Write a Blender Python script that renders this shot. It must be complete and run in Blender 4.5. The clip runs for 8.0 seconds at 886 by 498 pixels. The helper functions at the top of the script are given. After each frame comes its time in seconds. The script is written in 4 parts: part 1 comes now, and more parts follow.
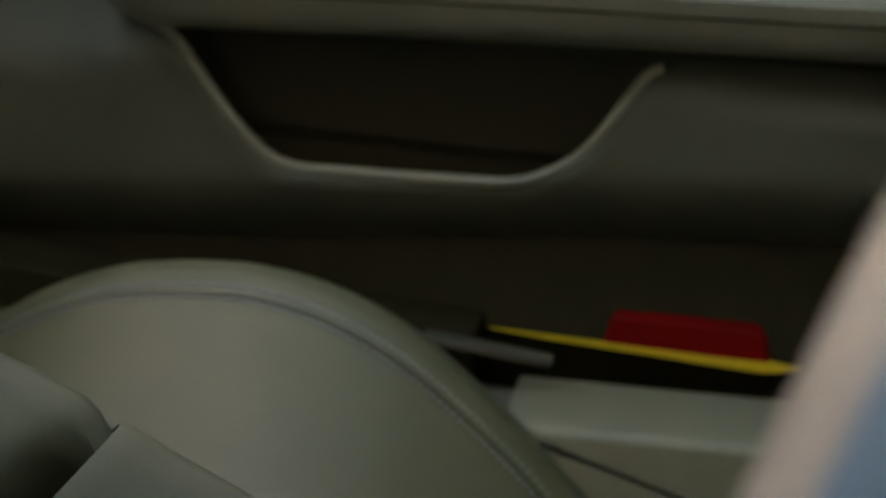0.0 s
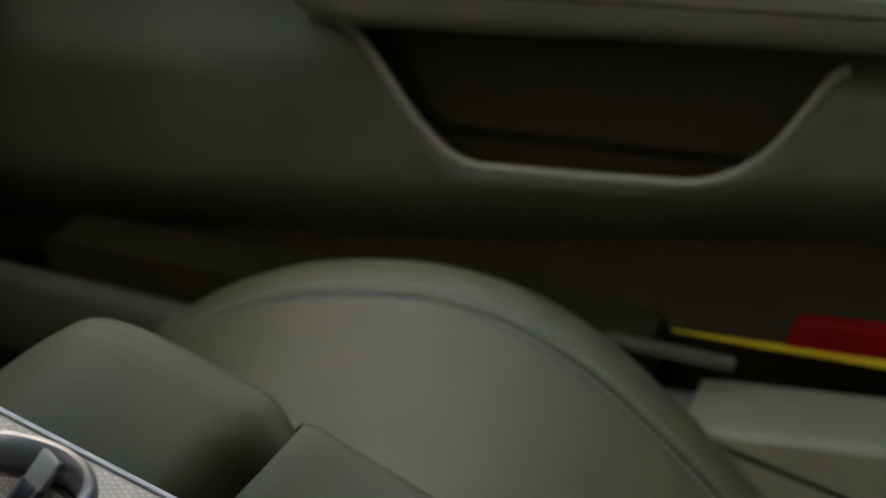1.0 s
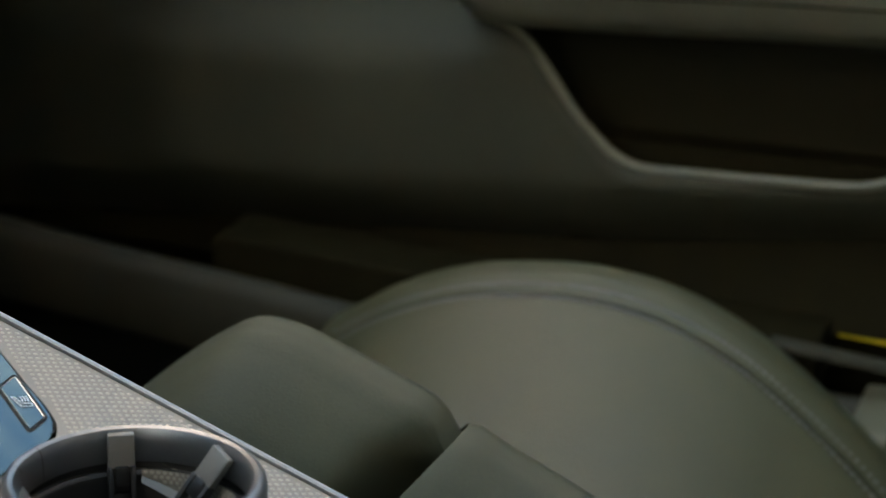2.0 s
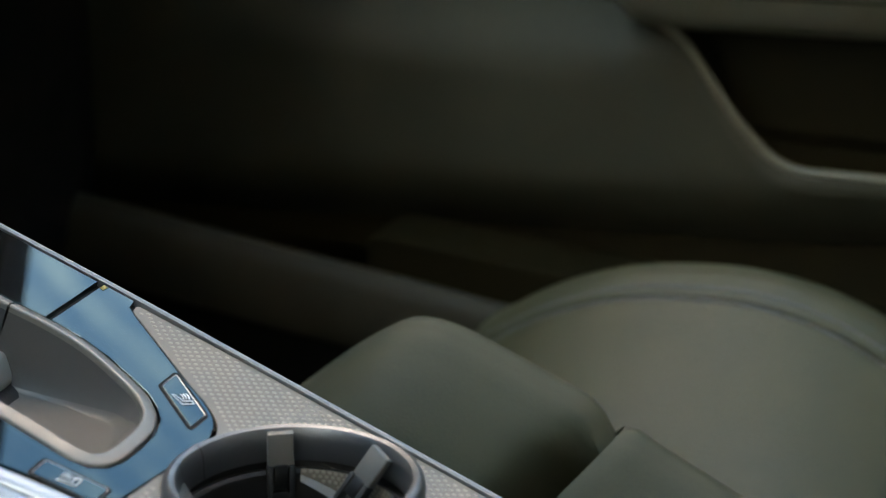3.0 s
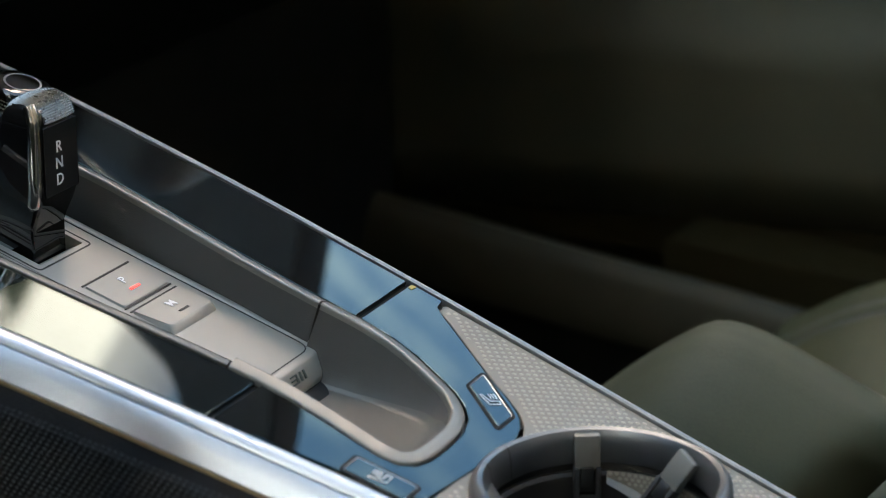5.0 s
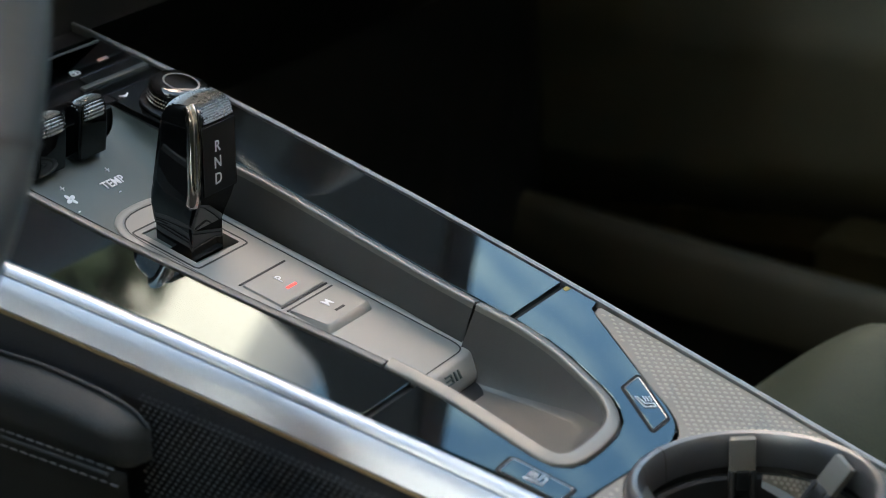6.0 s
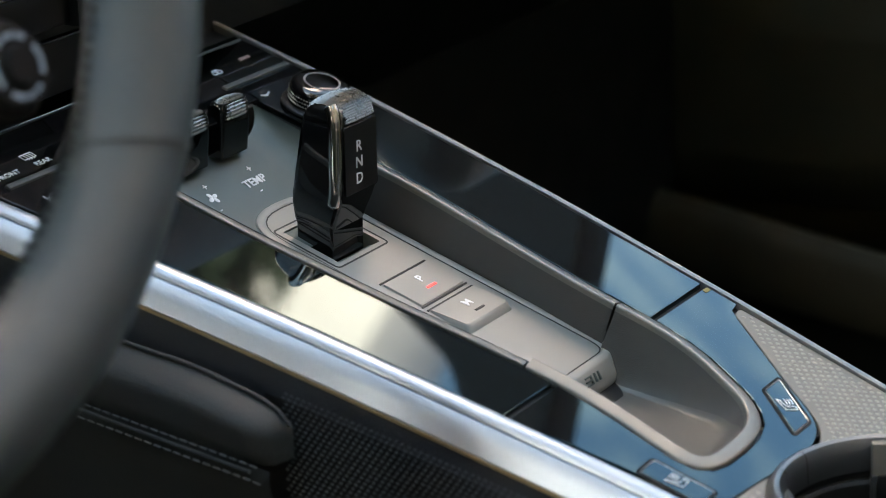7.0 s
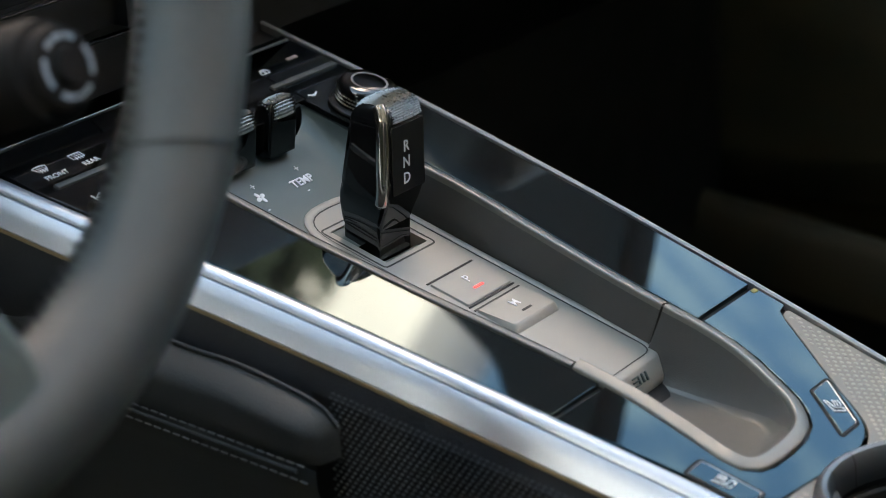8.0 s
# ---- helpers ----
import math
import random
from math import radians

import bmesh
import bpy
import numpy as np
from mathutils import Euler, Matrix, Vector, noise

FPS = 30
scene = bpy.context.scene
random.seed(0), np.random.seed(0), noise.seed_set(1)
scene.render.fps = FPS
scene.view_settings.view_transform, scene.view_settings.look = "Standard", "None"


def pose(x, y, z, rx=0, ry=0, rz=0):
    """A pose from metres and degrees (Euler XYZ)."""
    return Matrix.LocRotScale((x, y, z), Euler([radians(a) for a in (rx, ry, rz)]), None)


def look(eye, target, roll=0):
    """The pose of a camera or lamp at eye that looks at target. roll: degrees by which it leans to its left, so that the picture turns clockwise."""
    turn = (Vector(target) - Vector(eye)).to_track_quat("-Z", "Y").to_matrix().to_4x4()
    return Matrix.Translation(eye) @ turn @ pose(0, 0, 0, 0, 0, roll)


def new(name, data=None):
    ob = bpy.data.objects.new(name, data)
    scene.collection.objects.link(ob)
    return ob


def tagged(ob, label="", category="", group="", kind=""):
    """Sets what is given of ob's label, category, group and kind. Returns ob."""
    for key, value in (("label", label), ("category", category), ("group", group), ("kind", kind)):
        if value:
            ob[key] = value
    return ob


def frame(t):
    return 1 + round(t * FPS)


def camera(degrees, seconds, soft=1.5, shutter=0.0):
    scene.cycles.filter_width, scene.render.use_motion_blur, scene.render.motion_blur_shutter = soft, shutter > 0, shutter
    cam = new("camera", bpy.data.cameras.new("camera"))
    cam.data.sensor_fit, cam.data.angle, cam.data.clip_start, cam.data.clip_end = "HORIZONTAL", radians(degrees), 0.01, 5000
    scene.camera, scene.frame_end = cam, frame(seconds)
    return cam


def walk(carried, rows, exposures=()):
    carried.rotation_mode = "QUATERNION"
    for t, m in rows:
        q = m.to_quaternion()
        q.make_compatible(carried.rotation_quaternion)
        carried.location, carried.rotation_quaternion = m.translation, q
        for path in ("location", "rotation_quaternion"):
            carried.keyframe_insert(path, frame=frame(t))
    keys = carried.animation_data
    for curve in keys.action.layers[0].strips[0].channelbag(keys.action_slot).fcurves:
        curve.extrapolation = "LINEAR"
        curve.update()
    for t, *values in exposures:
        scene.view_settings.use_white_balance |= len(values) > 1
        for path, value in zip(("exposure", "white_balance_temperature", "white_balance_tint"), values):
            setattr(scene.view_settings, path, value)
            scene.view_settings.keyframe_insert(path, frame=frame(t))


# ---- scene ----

cam = camera(20.2, 8.0, soft=0.7)
cam.data.dof.use_dof, cam.data.dof.focus_distance, cam.data.dof.aperture_fstop = True, 0.95, 10.5
# seconds, eye, and Euler angles: a slow pan from the passenger seat to the gear lever
ROWS = [
    (0.0, 0.3432, -0.7092, 0.9146, 70.520, -2.907, 10.577),
    (0.5, 0.3399, -0.7077, 0.9146, 70.389, -2.509, 12.735),
    (1.0, 0.3368, -0.7071, 0.9157, 70.272, -2.075, 14.476),
    (1.5, 0.3348, -0.7080, 0.9160, 70.211, -1.696, 16.270),
    (3.0, 0.3290, -0.7105, 0.9172, 70.096, -0.704, 21.446),
    (3.5, 0.3263, -0.7109, 0.9170, 70.087, -0.301, 23.017),
    (4.0, 0.3239, -0.7122, 0.9168, 70.119, 0.059, 24.723),
    (4.5, 0.3221, -0.7146, 0.9177, 70.115, 0.416, 26.190),
    (6.0, 0.3154, -0.7208, 0.9223, 70.022, 1.470, 30.874),
    (6.5, 0.3124, -0.7227, 0.9233, 70.013, 1.796, 32.287),
    (7.0, 0.3100, -0.7246, 0.9251, 69.972, 2.096, 33.647),
    (7.5, 0.3093, -0.7251, 0.9255, 69.978, 2.272, 34.366),
    (8.0, 0.3091, -0.7251, 0.9256, 69.982, 2.349, 34.644),
]
walk(cam, [(t, pose(*row)) for t, *row in ROWS], [(0.0, 3.25, 8300, 0), (1.6, 3.25, 8200, -2), (3.2, 3.22, 7700, -4), (8.0, 3.27, 7800, -3)])

# ---- light ----
# The car is kept in the shade of an unseen tall building added on the driver's side. Its light comes from the sky
# and from pale sunlit house fronts across the road, one of them added, on the passenger's side.
SUN_EL, SUN_AZ = radians(33), radians(-75)
world = bpy.data.worlds.new("sky")
scene.world = world
world.use_nodes = True
wn, wl = world.node_tree.nodes, world.node_tree.links
sky = wn.new("ShaderNodeTexSky")
sky.sky_type, sky.sun_disc = "NISHITA", False
sky.sun_elevation, sky.sun_rotation = SUN_EL, radians(165)
sky.ozone_density, sky.dust_density, sky.air_density = 4.5, 1.5, 1.0
coord = wn.new("ShaderNodeTexCoord")
stretch = wn.new("ShaderNodeMapping")
stretch.inputs["Scale"].default_value, stretch.inputs["Rotation"].default_value = (1.2, 8.0, 10.0), (0.3, 0.5, 0.4)
clouds = wn.new("ShaderNodeTexNoise")
clouds.inputs["Scale"].default_value, clouds.inputs["Detail"].default_value = 17.0, 5.0
veil = wn.new("ShaderNodeMapRange")
veil.inputs["From Min"].default_value, veil.inputs["From Max"].default_value = 0.48, 0.66
veil.inputs["To Min"].default_value, veil.inputs["To Max"].default_value = 0.0, 0.42
mix = wn.new("ShaderNodeMix")
mix.data_type = "RGBA"
mix.inputs["B"].default_value = (6.0, 6.6, 7.0, 1)
wl.new(coord.outputs["Generated"], stretch.inputs["Vector"])
wl.new(stretch.outputs[0], clouds.inputs["Vector"])
wl.new(clouds.outputs["Fac"], veil.inputs["Value"])
wl.new(veil.outputs[0], mix.inputs["Factor"])
wl.new(sky.outputs[0], mix.inputs["A"])
wn["Background"].inputs["Strength"].default_value = 0.115
wl.new(mix.outputs["Result"], wn["Background"].inputs["Color"])
sun = new("sun", bpy.data.lights.new("sun", "SUN"))
sun.data.energy, sun.data.angle, sun.data.color = 5.0, radians(0.5), (1.0, 0.90, 0.76)
sun.matrix_world = look((math.cos(SUN_EL) * math.cos(SUN_AZ), math.cos(SUN_EL) * math.sin(SUN_AZ), math.sin(SUN_EL)), (0, 0, 0))


# ---- materials ----
def material(name, color, rough=0.5, metal=0.0, spec=0.5, coat=0.0, grain=None, bump=None, wear=0.12, mottle=40.0, sheen=0.0):
    """A surface: base colour with mottling at two scales, roughness that varies, and fine relief.
    grain: scale of the fine variation; bump: (scale, strength, kind)."""
    m = bpy.data.materials.new(name)
    m.use_nodes = True
    nt = m.node_tree
    b = nt.nodes["Principled BSDF"]
    b.inputs["Metallic"].default_value = metal
    b.inputs["Specular IOR Level"].default_value = spec
    b.inputs["Coat Weight"].default_value = coat
    b.inputs["Coat Roughness"].default_value = 0.03
    b.inputs["Sheen Weight"].default_value = sheen
    tc = nt.nodes.new("ShaderNodeTexCoord")
    n1 = nt.nodes.new("ShaderNodeTexNoise")
    n1.inputs["Scale"].default_value, n1.inputs["Detail"].default_value = mottle, 6.0
    n2 = nt.nodes.new("ShaderNodeTexNoise")
    n2.inputs["Scale"].default_value, n2.inputs["Detail"].default_value = grain or 600.0, 3.0
    for n in (n1, n2):
        nt.links.new(tc.outputs["Object"], n.inputs["Vector"])
    add = nt.nodes.new("ShaderNodeMath")
    add.operation = "ADD"
    nt.links.new(n1.outputs["Fac"], add.inputs[0])
    nt.links.new(n2.outputs["Fac"], add.inputs[1])
    ramp = nt.nodes.new("ShaderNodeMapRange")
    ramp.inputs["From Min"].default_value, ramp.inputs["From Max"].default_value = 0.7, 1.3
    ramp.inputs["To Min"].default_value, ramp.inputs["To Max"].default_value = 1 - wear, 1 + wear
    nt.links.new(add.outputs[0], ramp.inputs["Value"])
    mul = nt.nodes.new("ShaderNodeVectorMath")
    mul.operation = "SCALE"
    mul.inputs[0].default_value = color
    nt.links.new(ramp.outputs[0], mul.inputs["Scale"])
    nt.links.new(mul.outputs[0], b.inputs["Base Color"])
    rr = nt.nodes.new("ShaderNodeMath")
    rr.operation = "MULTIPLY"
    rr.inputs[1].default_value = rough
    nt.links.new(ramp.outputs[0], rr.inputs[0])
    nt.links.new(rr.outputs[0], b.inputs["Roughness"])
    if bump:
        scale, strength, kind = bump
        if kind == "noise":
            t = nt.nodes.new("ShaderNodeTexNoise")
            t.inputs["Scale"].default_value, t.inputs["Detail"].default_value = scale, 4.0
            out = t.outputs["Fac"]
        else:
            t = nt.nodes.new("ShaderNodeTexVoronoi")
            t.inputs["Scale"].default_value = scale
            out = t.outputs["Distance"]
        nt.links.new(tc.outputs["Object"], t.inputs["Vector"])
        bp = nt.nodes.new("ShaderNodeBump")
        bp.inputs["Strength"].default_value, bp.inputs["Distance"].default_value = strength, 0.001
        nt.links.new(out, bp.inputs["Height"])
        nt.links.new(bp.outputs[0], b.inputs["Normal"])
    return m


def glow(name, color, strength):
    m = bpy.data.materials.new(name)
    m.use_nodes = True
    b = m.node_tree.nodes["Principled BSDF"]
    b.inputs["Base Color"].default_value = (*color, 1)
    b.inputs["Emission Color"].default_value = (*color, 1)
    b.inputs["Emission Strength"].default_value = strength
    return m


GLOSS = material("gloss_black", (0.004, 0.004, 0.004), 0.03, spec=0.6, coat=0.4, wear=0.1, grain=90.0)
PANEL = material("sky_tinted_gloss_black", (0.005, 0.005, 0.005), 0.03, spec=0.62, coat=0.05, wear=0.1, grain=90.0)
# cool tint put in to make the reflected sky bluer
PANEL.node_tree.nodes["Principled BSDF"].inputs["Specular Tint"].default_value = (0.45, 0.90, 1.0, 1)
KNURL = material("knurled_metal", (0.26, 0.257, 0.245), 0.28, metal=1.0, wear=0.08)
CHROME = material("dark_chrome", (0.55, 0.52, 0.48), 0.12, metal=1.0, wear=0.08)
FABRIC = material("coarse_black_fabric", (0.085, 0.092, 0.098), 0.7, spec=0.3, wear=0.3)
FLANK = material("soft_dark_flank", (0.024, 0.028, 0.033), 0.5, wear=0.12, bump=(1500.0, 0.2, "noise"))
MATT = material("matt_black", (0.010, 0.010, 0.010), 0.7, spec=0.15, wear=0.15)
MARK = material("pale_blue_print", (0.26, 0.33, 0.40), 0.5, wear=0.05)
TRIM = material("dull_metal_strip", (0.23, 0.225, 0.22), 0.42, metal=0.6, wear=0.08)
EDGE = material("thin_metal_edge", (0.36, 0.36, 0.36), 0.36, metal=1.0, wear=0.08)
GLASSY = material("touch_glass", (0.004, 0.004, 0.004), 0.06, spec=0.35, wear=0.1, grain=90.0)
DARKCHROME = material("smoked_chrome", (0.16, 0.16, 0.17), 0.2, metal=1.0, wear=0.08)
SLATE = material("slate_satin_paint", (0.082, 0.104, 0.099), 0.42, metal=0.2, wear=0.06, grain=2500.0, bump=(2600.0, 0.12, "noise"))
SILVER = material("satin_silver", (0.42, 0.45, 0.49), 0.37, metal=0.9, wear=0.06, grain=1500.0)
TITAN = material("grey_satin_paint", (0.300, 0.294, 0.268), 0.40, metal=0.2, wear=0.06, grain=2500.0, bump=(2600.0, 0.12, "noise"))
# rim, floor and wall of one paint; light and shade set in their tones
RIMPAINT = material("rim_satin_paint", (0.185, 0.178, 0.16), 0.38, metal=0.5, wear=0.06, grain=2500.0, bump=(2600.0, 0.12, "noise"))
BOWL = material("bowl_paint_lit", (0.108, 0.104, 0.093), 0.36, metal=0.3, wear=0.06, grain=2500.0, bump=(2600.0, 0.12, "noise"))
TRAYWALL = material("dark_plastic_and_wall_shade", (0.056, 0.056, 0.052), 0.45, wear=0.1, grain=1800.0, bump=(2500.0, 0.2, "noise"))
BLACK = material("black_plastic", (0.006, 0.006, 0.006), 0.4, wear=0.15, bump=(1800.0, 0.15, "noise"))
DARK = material("dark_plastic", (0.014, 0.0145, 0.015), 0.55, wear=0.15, bump=(1500.0, 0.25, "noise"))
LEATHER = material("grey_leather", (0.051, 0.050, 0.0215), 0.52, wear=0.12, mottle=18.0, grain=500.0, bump=(900.0, 0.35, "voronoi"))
LEATHER_BLACK = material("black_leather", (0.035, 0.038, 0.038), 0.58, spec=0.28, wear=0.12, mottle=25.0, bump=(1400.0, 0.10, "voronoi"))
WHEEL_LEATHER = material("wheel_leather", (0.045, 0.053, 0.052), 0.45, wear=0.14, mottle=30.0, bump=(1300.0, 0.25, "voronoi"))
DOOR = material("door_leather", (0.047, 0.046, 0.029), 0.55, spec=0.22, wear=0.15, mottle=15.0, bump=(900.0, 0.35, "voronoi"))
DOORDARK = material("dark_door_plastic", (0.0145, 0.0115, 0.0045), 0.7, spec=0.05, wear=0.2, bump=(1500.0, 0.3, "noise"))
CARPET = material("black_carpet", (0.005, 0.005, 0.004), 0.95, spec=0.08, wear=0.3, mottle=60.0, bump=(1500.0, 0.8, "noise"))
SILL = material("sill_grey", (0.042, 0.038, 0.025), 0.6, spec=0.2, wear=0.15)
# pale base carries the highlight along the pull recess lip
LIP_HIGHLIGHT = material("lip_highlight_leather", (0.145, 0.138, 0.095), 0.38, spec=0.5, wear=0.12, mottle=20.0)
ARMSKIN = material("armrest_leather", (0.115, 0.110, 0.078), 0.5, spec=0.3, wear=0.15, mottle=15.0, bump=(900.0, 0.35, "voronoi"))
THREAD = material("dim_grey_thread", (0.11, 0.118, 0.12), 0.8, wear=0.2)
LEATHER_DEEP = material("dark_grey_leather", (0.042, 0.046, 0.027), 0.65, spec=0.3, wear=0.12, mottle=18.0, grain=500.0, bump=(1100.0, 0.12, "voronoi"))
STITCH = material("grey_thread", (0.17, 0.175, 0.18), 0.8, wear=0.2)
WHITE = material("white_print", (0.75, 0.76, 0.78), 0.5, wear=0.05)
RED = material("red_reflector", (0.085, 0.0004, 0.0004), 0.65, spec=0.06, wear=0.15)
YELLOW = material("yellow_strip", (0.30, 0.20, 0.003), 0.5, wear=0.15)
AMBER = material("amber_edge", (0.34, 0.25, 0.14), 0.45, wear=0.1)
FLECK = material("dull_yellow", (0.26, 0.19, 0.03), 0.5, wear=0.1)
REDLIT = glow("red_indicator", (0.95, 0.03, 0.03), 0.55)
WEAVE = material("woven_insert", (0.158, 0.146, 0.120), 0.45, metal=0.2, wear=0.08)
WEAVE_DOT = material("woven_dot", (0.262, 0.242, 0.20), 0.5, metal=0.1, wear=0.08)
CLIP = material("clip_paint", (0.12, 0.118, 0.106), 0.45, metal=0.1, wear=0.06, grain=2500.0)
CUP = material("cup_paint", (0.145, 0.155, 0.162), 0.38, metal=0.8, wear=0.05, grain=2500.0)


# ---- building helpers ----
def finish(bm, sharp=38.0):
    bmesh.ops.recalc_face_normals(bm, faces=bm.faces[:])
    for f in bm.faces:
        f.smooth = len(f.verts) < 5
    for e in bm.edges:
        e.smooth = len(e.link_faces) == 2 and e.calc_face_angle(0) < radians(sharp)


def part(name, bm, mat, parent=None, label="", sharp=38.0):
    """Links a bmesh as one mesh object under a thing or a part."""
    finish(bm, sharp)
    me = bpy.data.meshes.new(name)
    bm.to_mesh(me)
    bm.free()
    me.materials.append(mat)
    ob = new(name, me)
    if parent:
        ob.parent = parent
    if label:
        ob["label"] = label
    return ob


def thing(name, m, label, category, group="", kind=""):
    ob = new(name)
    ob.matrix_world = m
    return tagged(ob, label, category, group, kind)


def prism(pts, h0, h1, bev=0.0, seg=2, bm=None):
    """A plate of outline pts (x, y), from height h0 to h1, its upper edges rounded."""
    bm = bm or bmesh.new()
    top = bm.faces.new([bm.verts.new((x, y, h1)) for x, y in pts])
    low = bmesh.ops.extrude_face_region(bm, geom=[top])
    verts = [v for v in low["geom"] if isinstance(v, bmesh.types.BMVert)]
    bmesh.ops.translate(bm, verts=verts, vec=(0, 0, h0 - h1))
    if bev:
        edges = [e for e in top.edges] if top.is_valid else [e for e in bm.edges if all(abs(v.co.z - h1) < 1e-6 for v in e.verts)]
        bmesh.ops.bevel(bm, geom=edges, offset=bev, segments=seg, profile=0.5, affect="EDGES")
    return bm


def rbox(size, bev=0.0, m=None, seg=2, bm=None):
    bm = bm or bmesh.new()
    made = bmesh.ops.create_cube(bm, size=1.0, matrix=(m or Matrix()) @ Matrix.Diagonal((*size, 1)))
    if bev:
        edges = list({e for v in made["verts"] for e in v.link_edges})
        bmesh.ops.bevel(bm, geom=edges, offset=bev, segments=seg, profile=0.5, affect="EDGES")
    return bm


def rounded(pts, r, n=5):
    """An outline with its corners rounded; r: one radius, or one for each corner."""
    out = []
    rs = r if isinstance(r, (list, tuple)) else [r] * len(pts)
    for i, p in enumerate(pts):
        a, b, c = Vector(pts[i - 1]), Vector(p), Vector(pts[(i + 1) % len(pts)])
        d1, d2 = (a - b), (c - b)
        k = min(rs[i], d1.length * 0.48, d2.length * 0.48)
        if k < 1e-6:
            out.append(tuple(b))
            continue
        p1, p2 = b + d1.normalized() * k, b + d2.normalized() * k
        for j in range(n + 1):
            t = j / n
            out.append(tuple(p1 * (1 - t) ** 2 + b * 2 * t * (1 - t) + p2 * t * t))
    return out


def curve_pts(pts, n=8):
    """A smooth line (Catmull-Rom) through the points."""
    P = [Vector(p) for p in pts]
    P = [P[0] * 2 - P[1]] + P + [P[-1] * 2 - P[-2]]
    out = []
    for i in range(1, len(P) - 2):
        a, b, c, d = P[i - 1:i + 3]
        for j in range(n):
            t = j / n
            out.append(0.5 * (2 * b + (c - a) * t + (2 * a - 5 * b + 4 * c - d) * t * t + (3 * b - a - 3 * c + d) * t ** 3))
    return out + [P[-2]]


def sweep(path, profile, up=(0, 0, 1), closed=False, ring=False, caps=True, bm=None, scale=None):
    """A profile of (side, up) offsets drawn along a path. closed: the path; ring: the profile."""
    bm = bm or bmesh.new()
    P = [Vector(p) for p in path]
    up = Vector(up)
    rows = []
    for i, p in enumerate(P):
        a = P[i - 1] if (i or closed) else p
        c = P[(i + 1) % len(P)] if (i < len(P) - 1 or closed) else p
        t = (c - a).normalized()
        side = t.cross(up).normalized()
        w = side.cross(t).normalized()
        k = scale(i / (len(P) - 1)) if scale else 1.0
        rows.append([bm.verts.new(p + side * s * k + w * h * k) for s, h in profile])
    n = len(profile)
    for i in range(len(P) if closed else len(P) - 1):
        r, q = rows[i], rows[(i + 1) % len(P)]
        for j in range(n if ring else n - 1):
            bm.faces.new((r[j], r[(j + 1) % n], q[(j + 1) % n], q[j]))
    if ring and caps and not closed:
        bm.faces.new(rows[0])
        bm.faces.new(rows[-1])
    return bm


def grid(fn, nu, nv, bm=None, closed_v=False):
    bm = bm or bmesh.new()
    rows = [[bm.verts.new(fn(i / nu, j / nv)) for j in range(nv if closed_v else nv + 1)] for i in range(nu + 1)]
    for i in range(nu):
        for j in range(nv):
            k = (j + 1) % len(rows[0])
            bm.faces.new((rows[i][j], rows[i + 1][j], rows[i + 1][k], rows[i][k]))
    return bm


def lathe(profile, n=48, m=None, bm=None):
    """A solid of revolution about z from (radius, height) points."""
    bm = bm or bmesh.new()
    m = m or Matrix()
    rows = []
    for r, z in profile:
        rows.append([bm.verts.new(m @ Vector((r * math.cos(a), r * math.sin(a), z))) for a in (2 * math.pi * k / n for k in range(n))])
    for i in range(len(rows) - 1):
        for j in range(n):
            bm.faces.new((rows[i][j], rows[i][(j + 1) % n], rows[i + 1][(j + 1) % n], rows[i + 1][j]))
    return bm


def circle(r, n=10):
    return [(r * math.cos(2 * math.pi * k / n), r * math.sin(2 * math.pi * k / n)) for k in range(n)]


def lettering(text, size, m, mat, parent, name="lettering", depth=0.00015, bold=0.0):
    cu = bpy.data.curves.new(name, "FONT")
    cu.body, cu.size, cu.extrude, cu.offset = text, size, depth, bold
    cu.align_x, cu.align_y, cu.resolution_u = "CENTER", "CENTER", 3
    tmp = bpy.data.objects.new(name, cu)
    me = bpy.data.meshes.new_from_object(tmp)
    bpy.data.objects.remove(tmp)
    me.materials.clear()
    me.materials.append(mat)
    ob = new(name, me)
    ob.parent = parent
    ob.matrix_local = m
    return ob


MM = 0.001


def mm(pts):
    return [tuple(c * MM for c in p) for p in pts]


def strokes(lines, width, m, mat, parent, name="symbol", depth=0.0003):
    """A printed symbol drawn from thin flat strokes, in millimetres."""
    bm = bmesh.new()
    for line in lines:
        for a, b in zip(line, line[1:]):
            a, b = Vector((*a, 0)) * MM, Vector((*b, 0)) * MM
            d = b - a
            k = Matrix.Translation((a + b) / 2) @ Matrix.Rotation(math.atan2(d.y, d.x), 4, "Z")
            bmesh.ops.create_cube(bm, size=1.0, matrix=k @ Matrix.Diagonal((d.length + width * MM * 0.7, width * MM, depth, 1)))
    ob = part(name, bm, mat, parent)
    ob.matrix_local = m
    return ob


def smooth_table(tab, n=10):
    return [tuple(p) for p in curve_pts([Vector(q) for q in tab], n)]


def lin(tab, x):
    """The value at x of a table of (x, value)."""
    for (x0, z0), (x1, z1) in zip(tab, tab[1:]):
        if x <= x1:
            return z0 + (z1 - z0) * max(0.0, min(1.0, (x - x0) / max(x1 - x0, 1e-6)))
    return tab[-1][1]


# The console's own axes: x to the rear along its slope, y across to the passenger, z out of its surface.
SLOPE = 17.0
CONSOLE = pose(0, 0, 0.55, 0, SLOPE, 0)

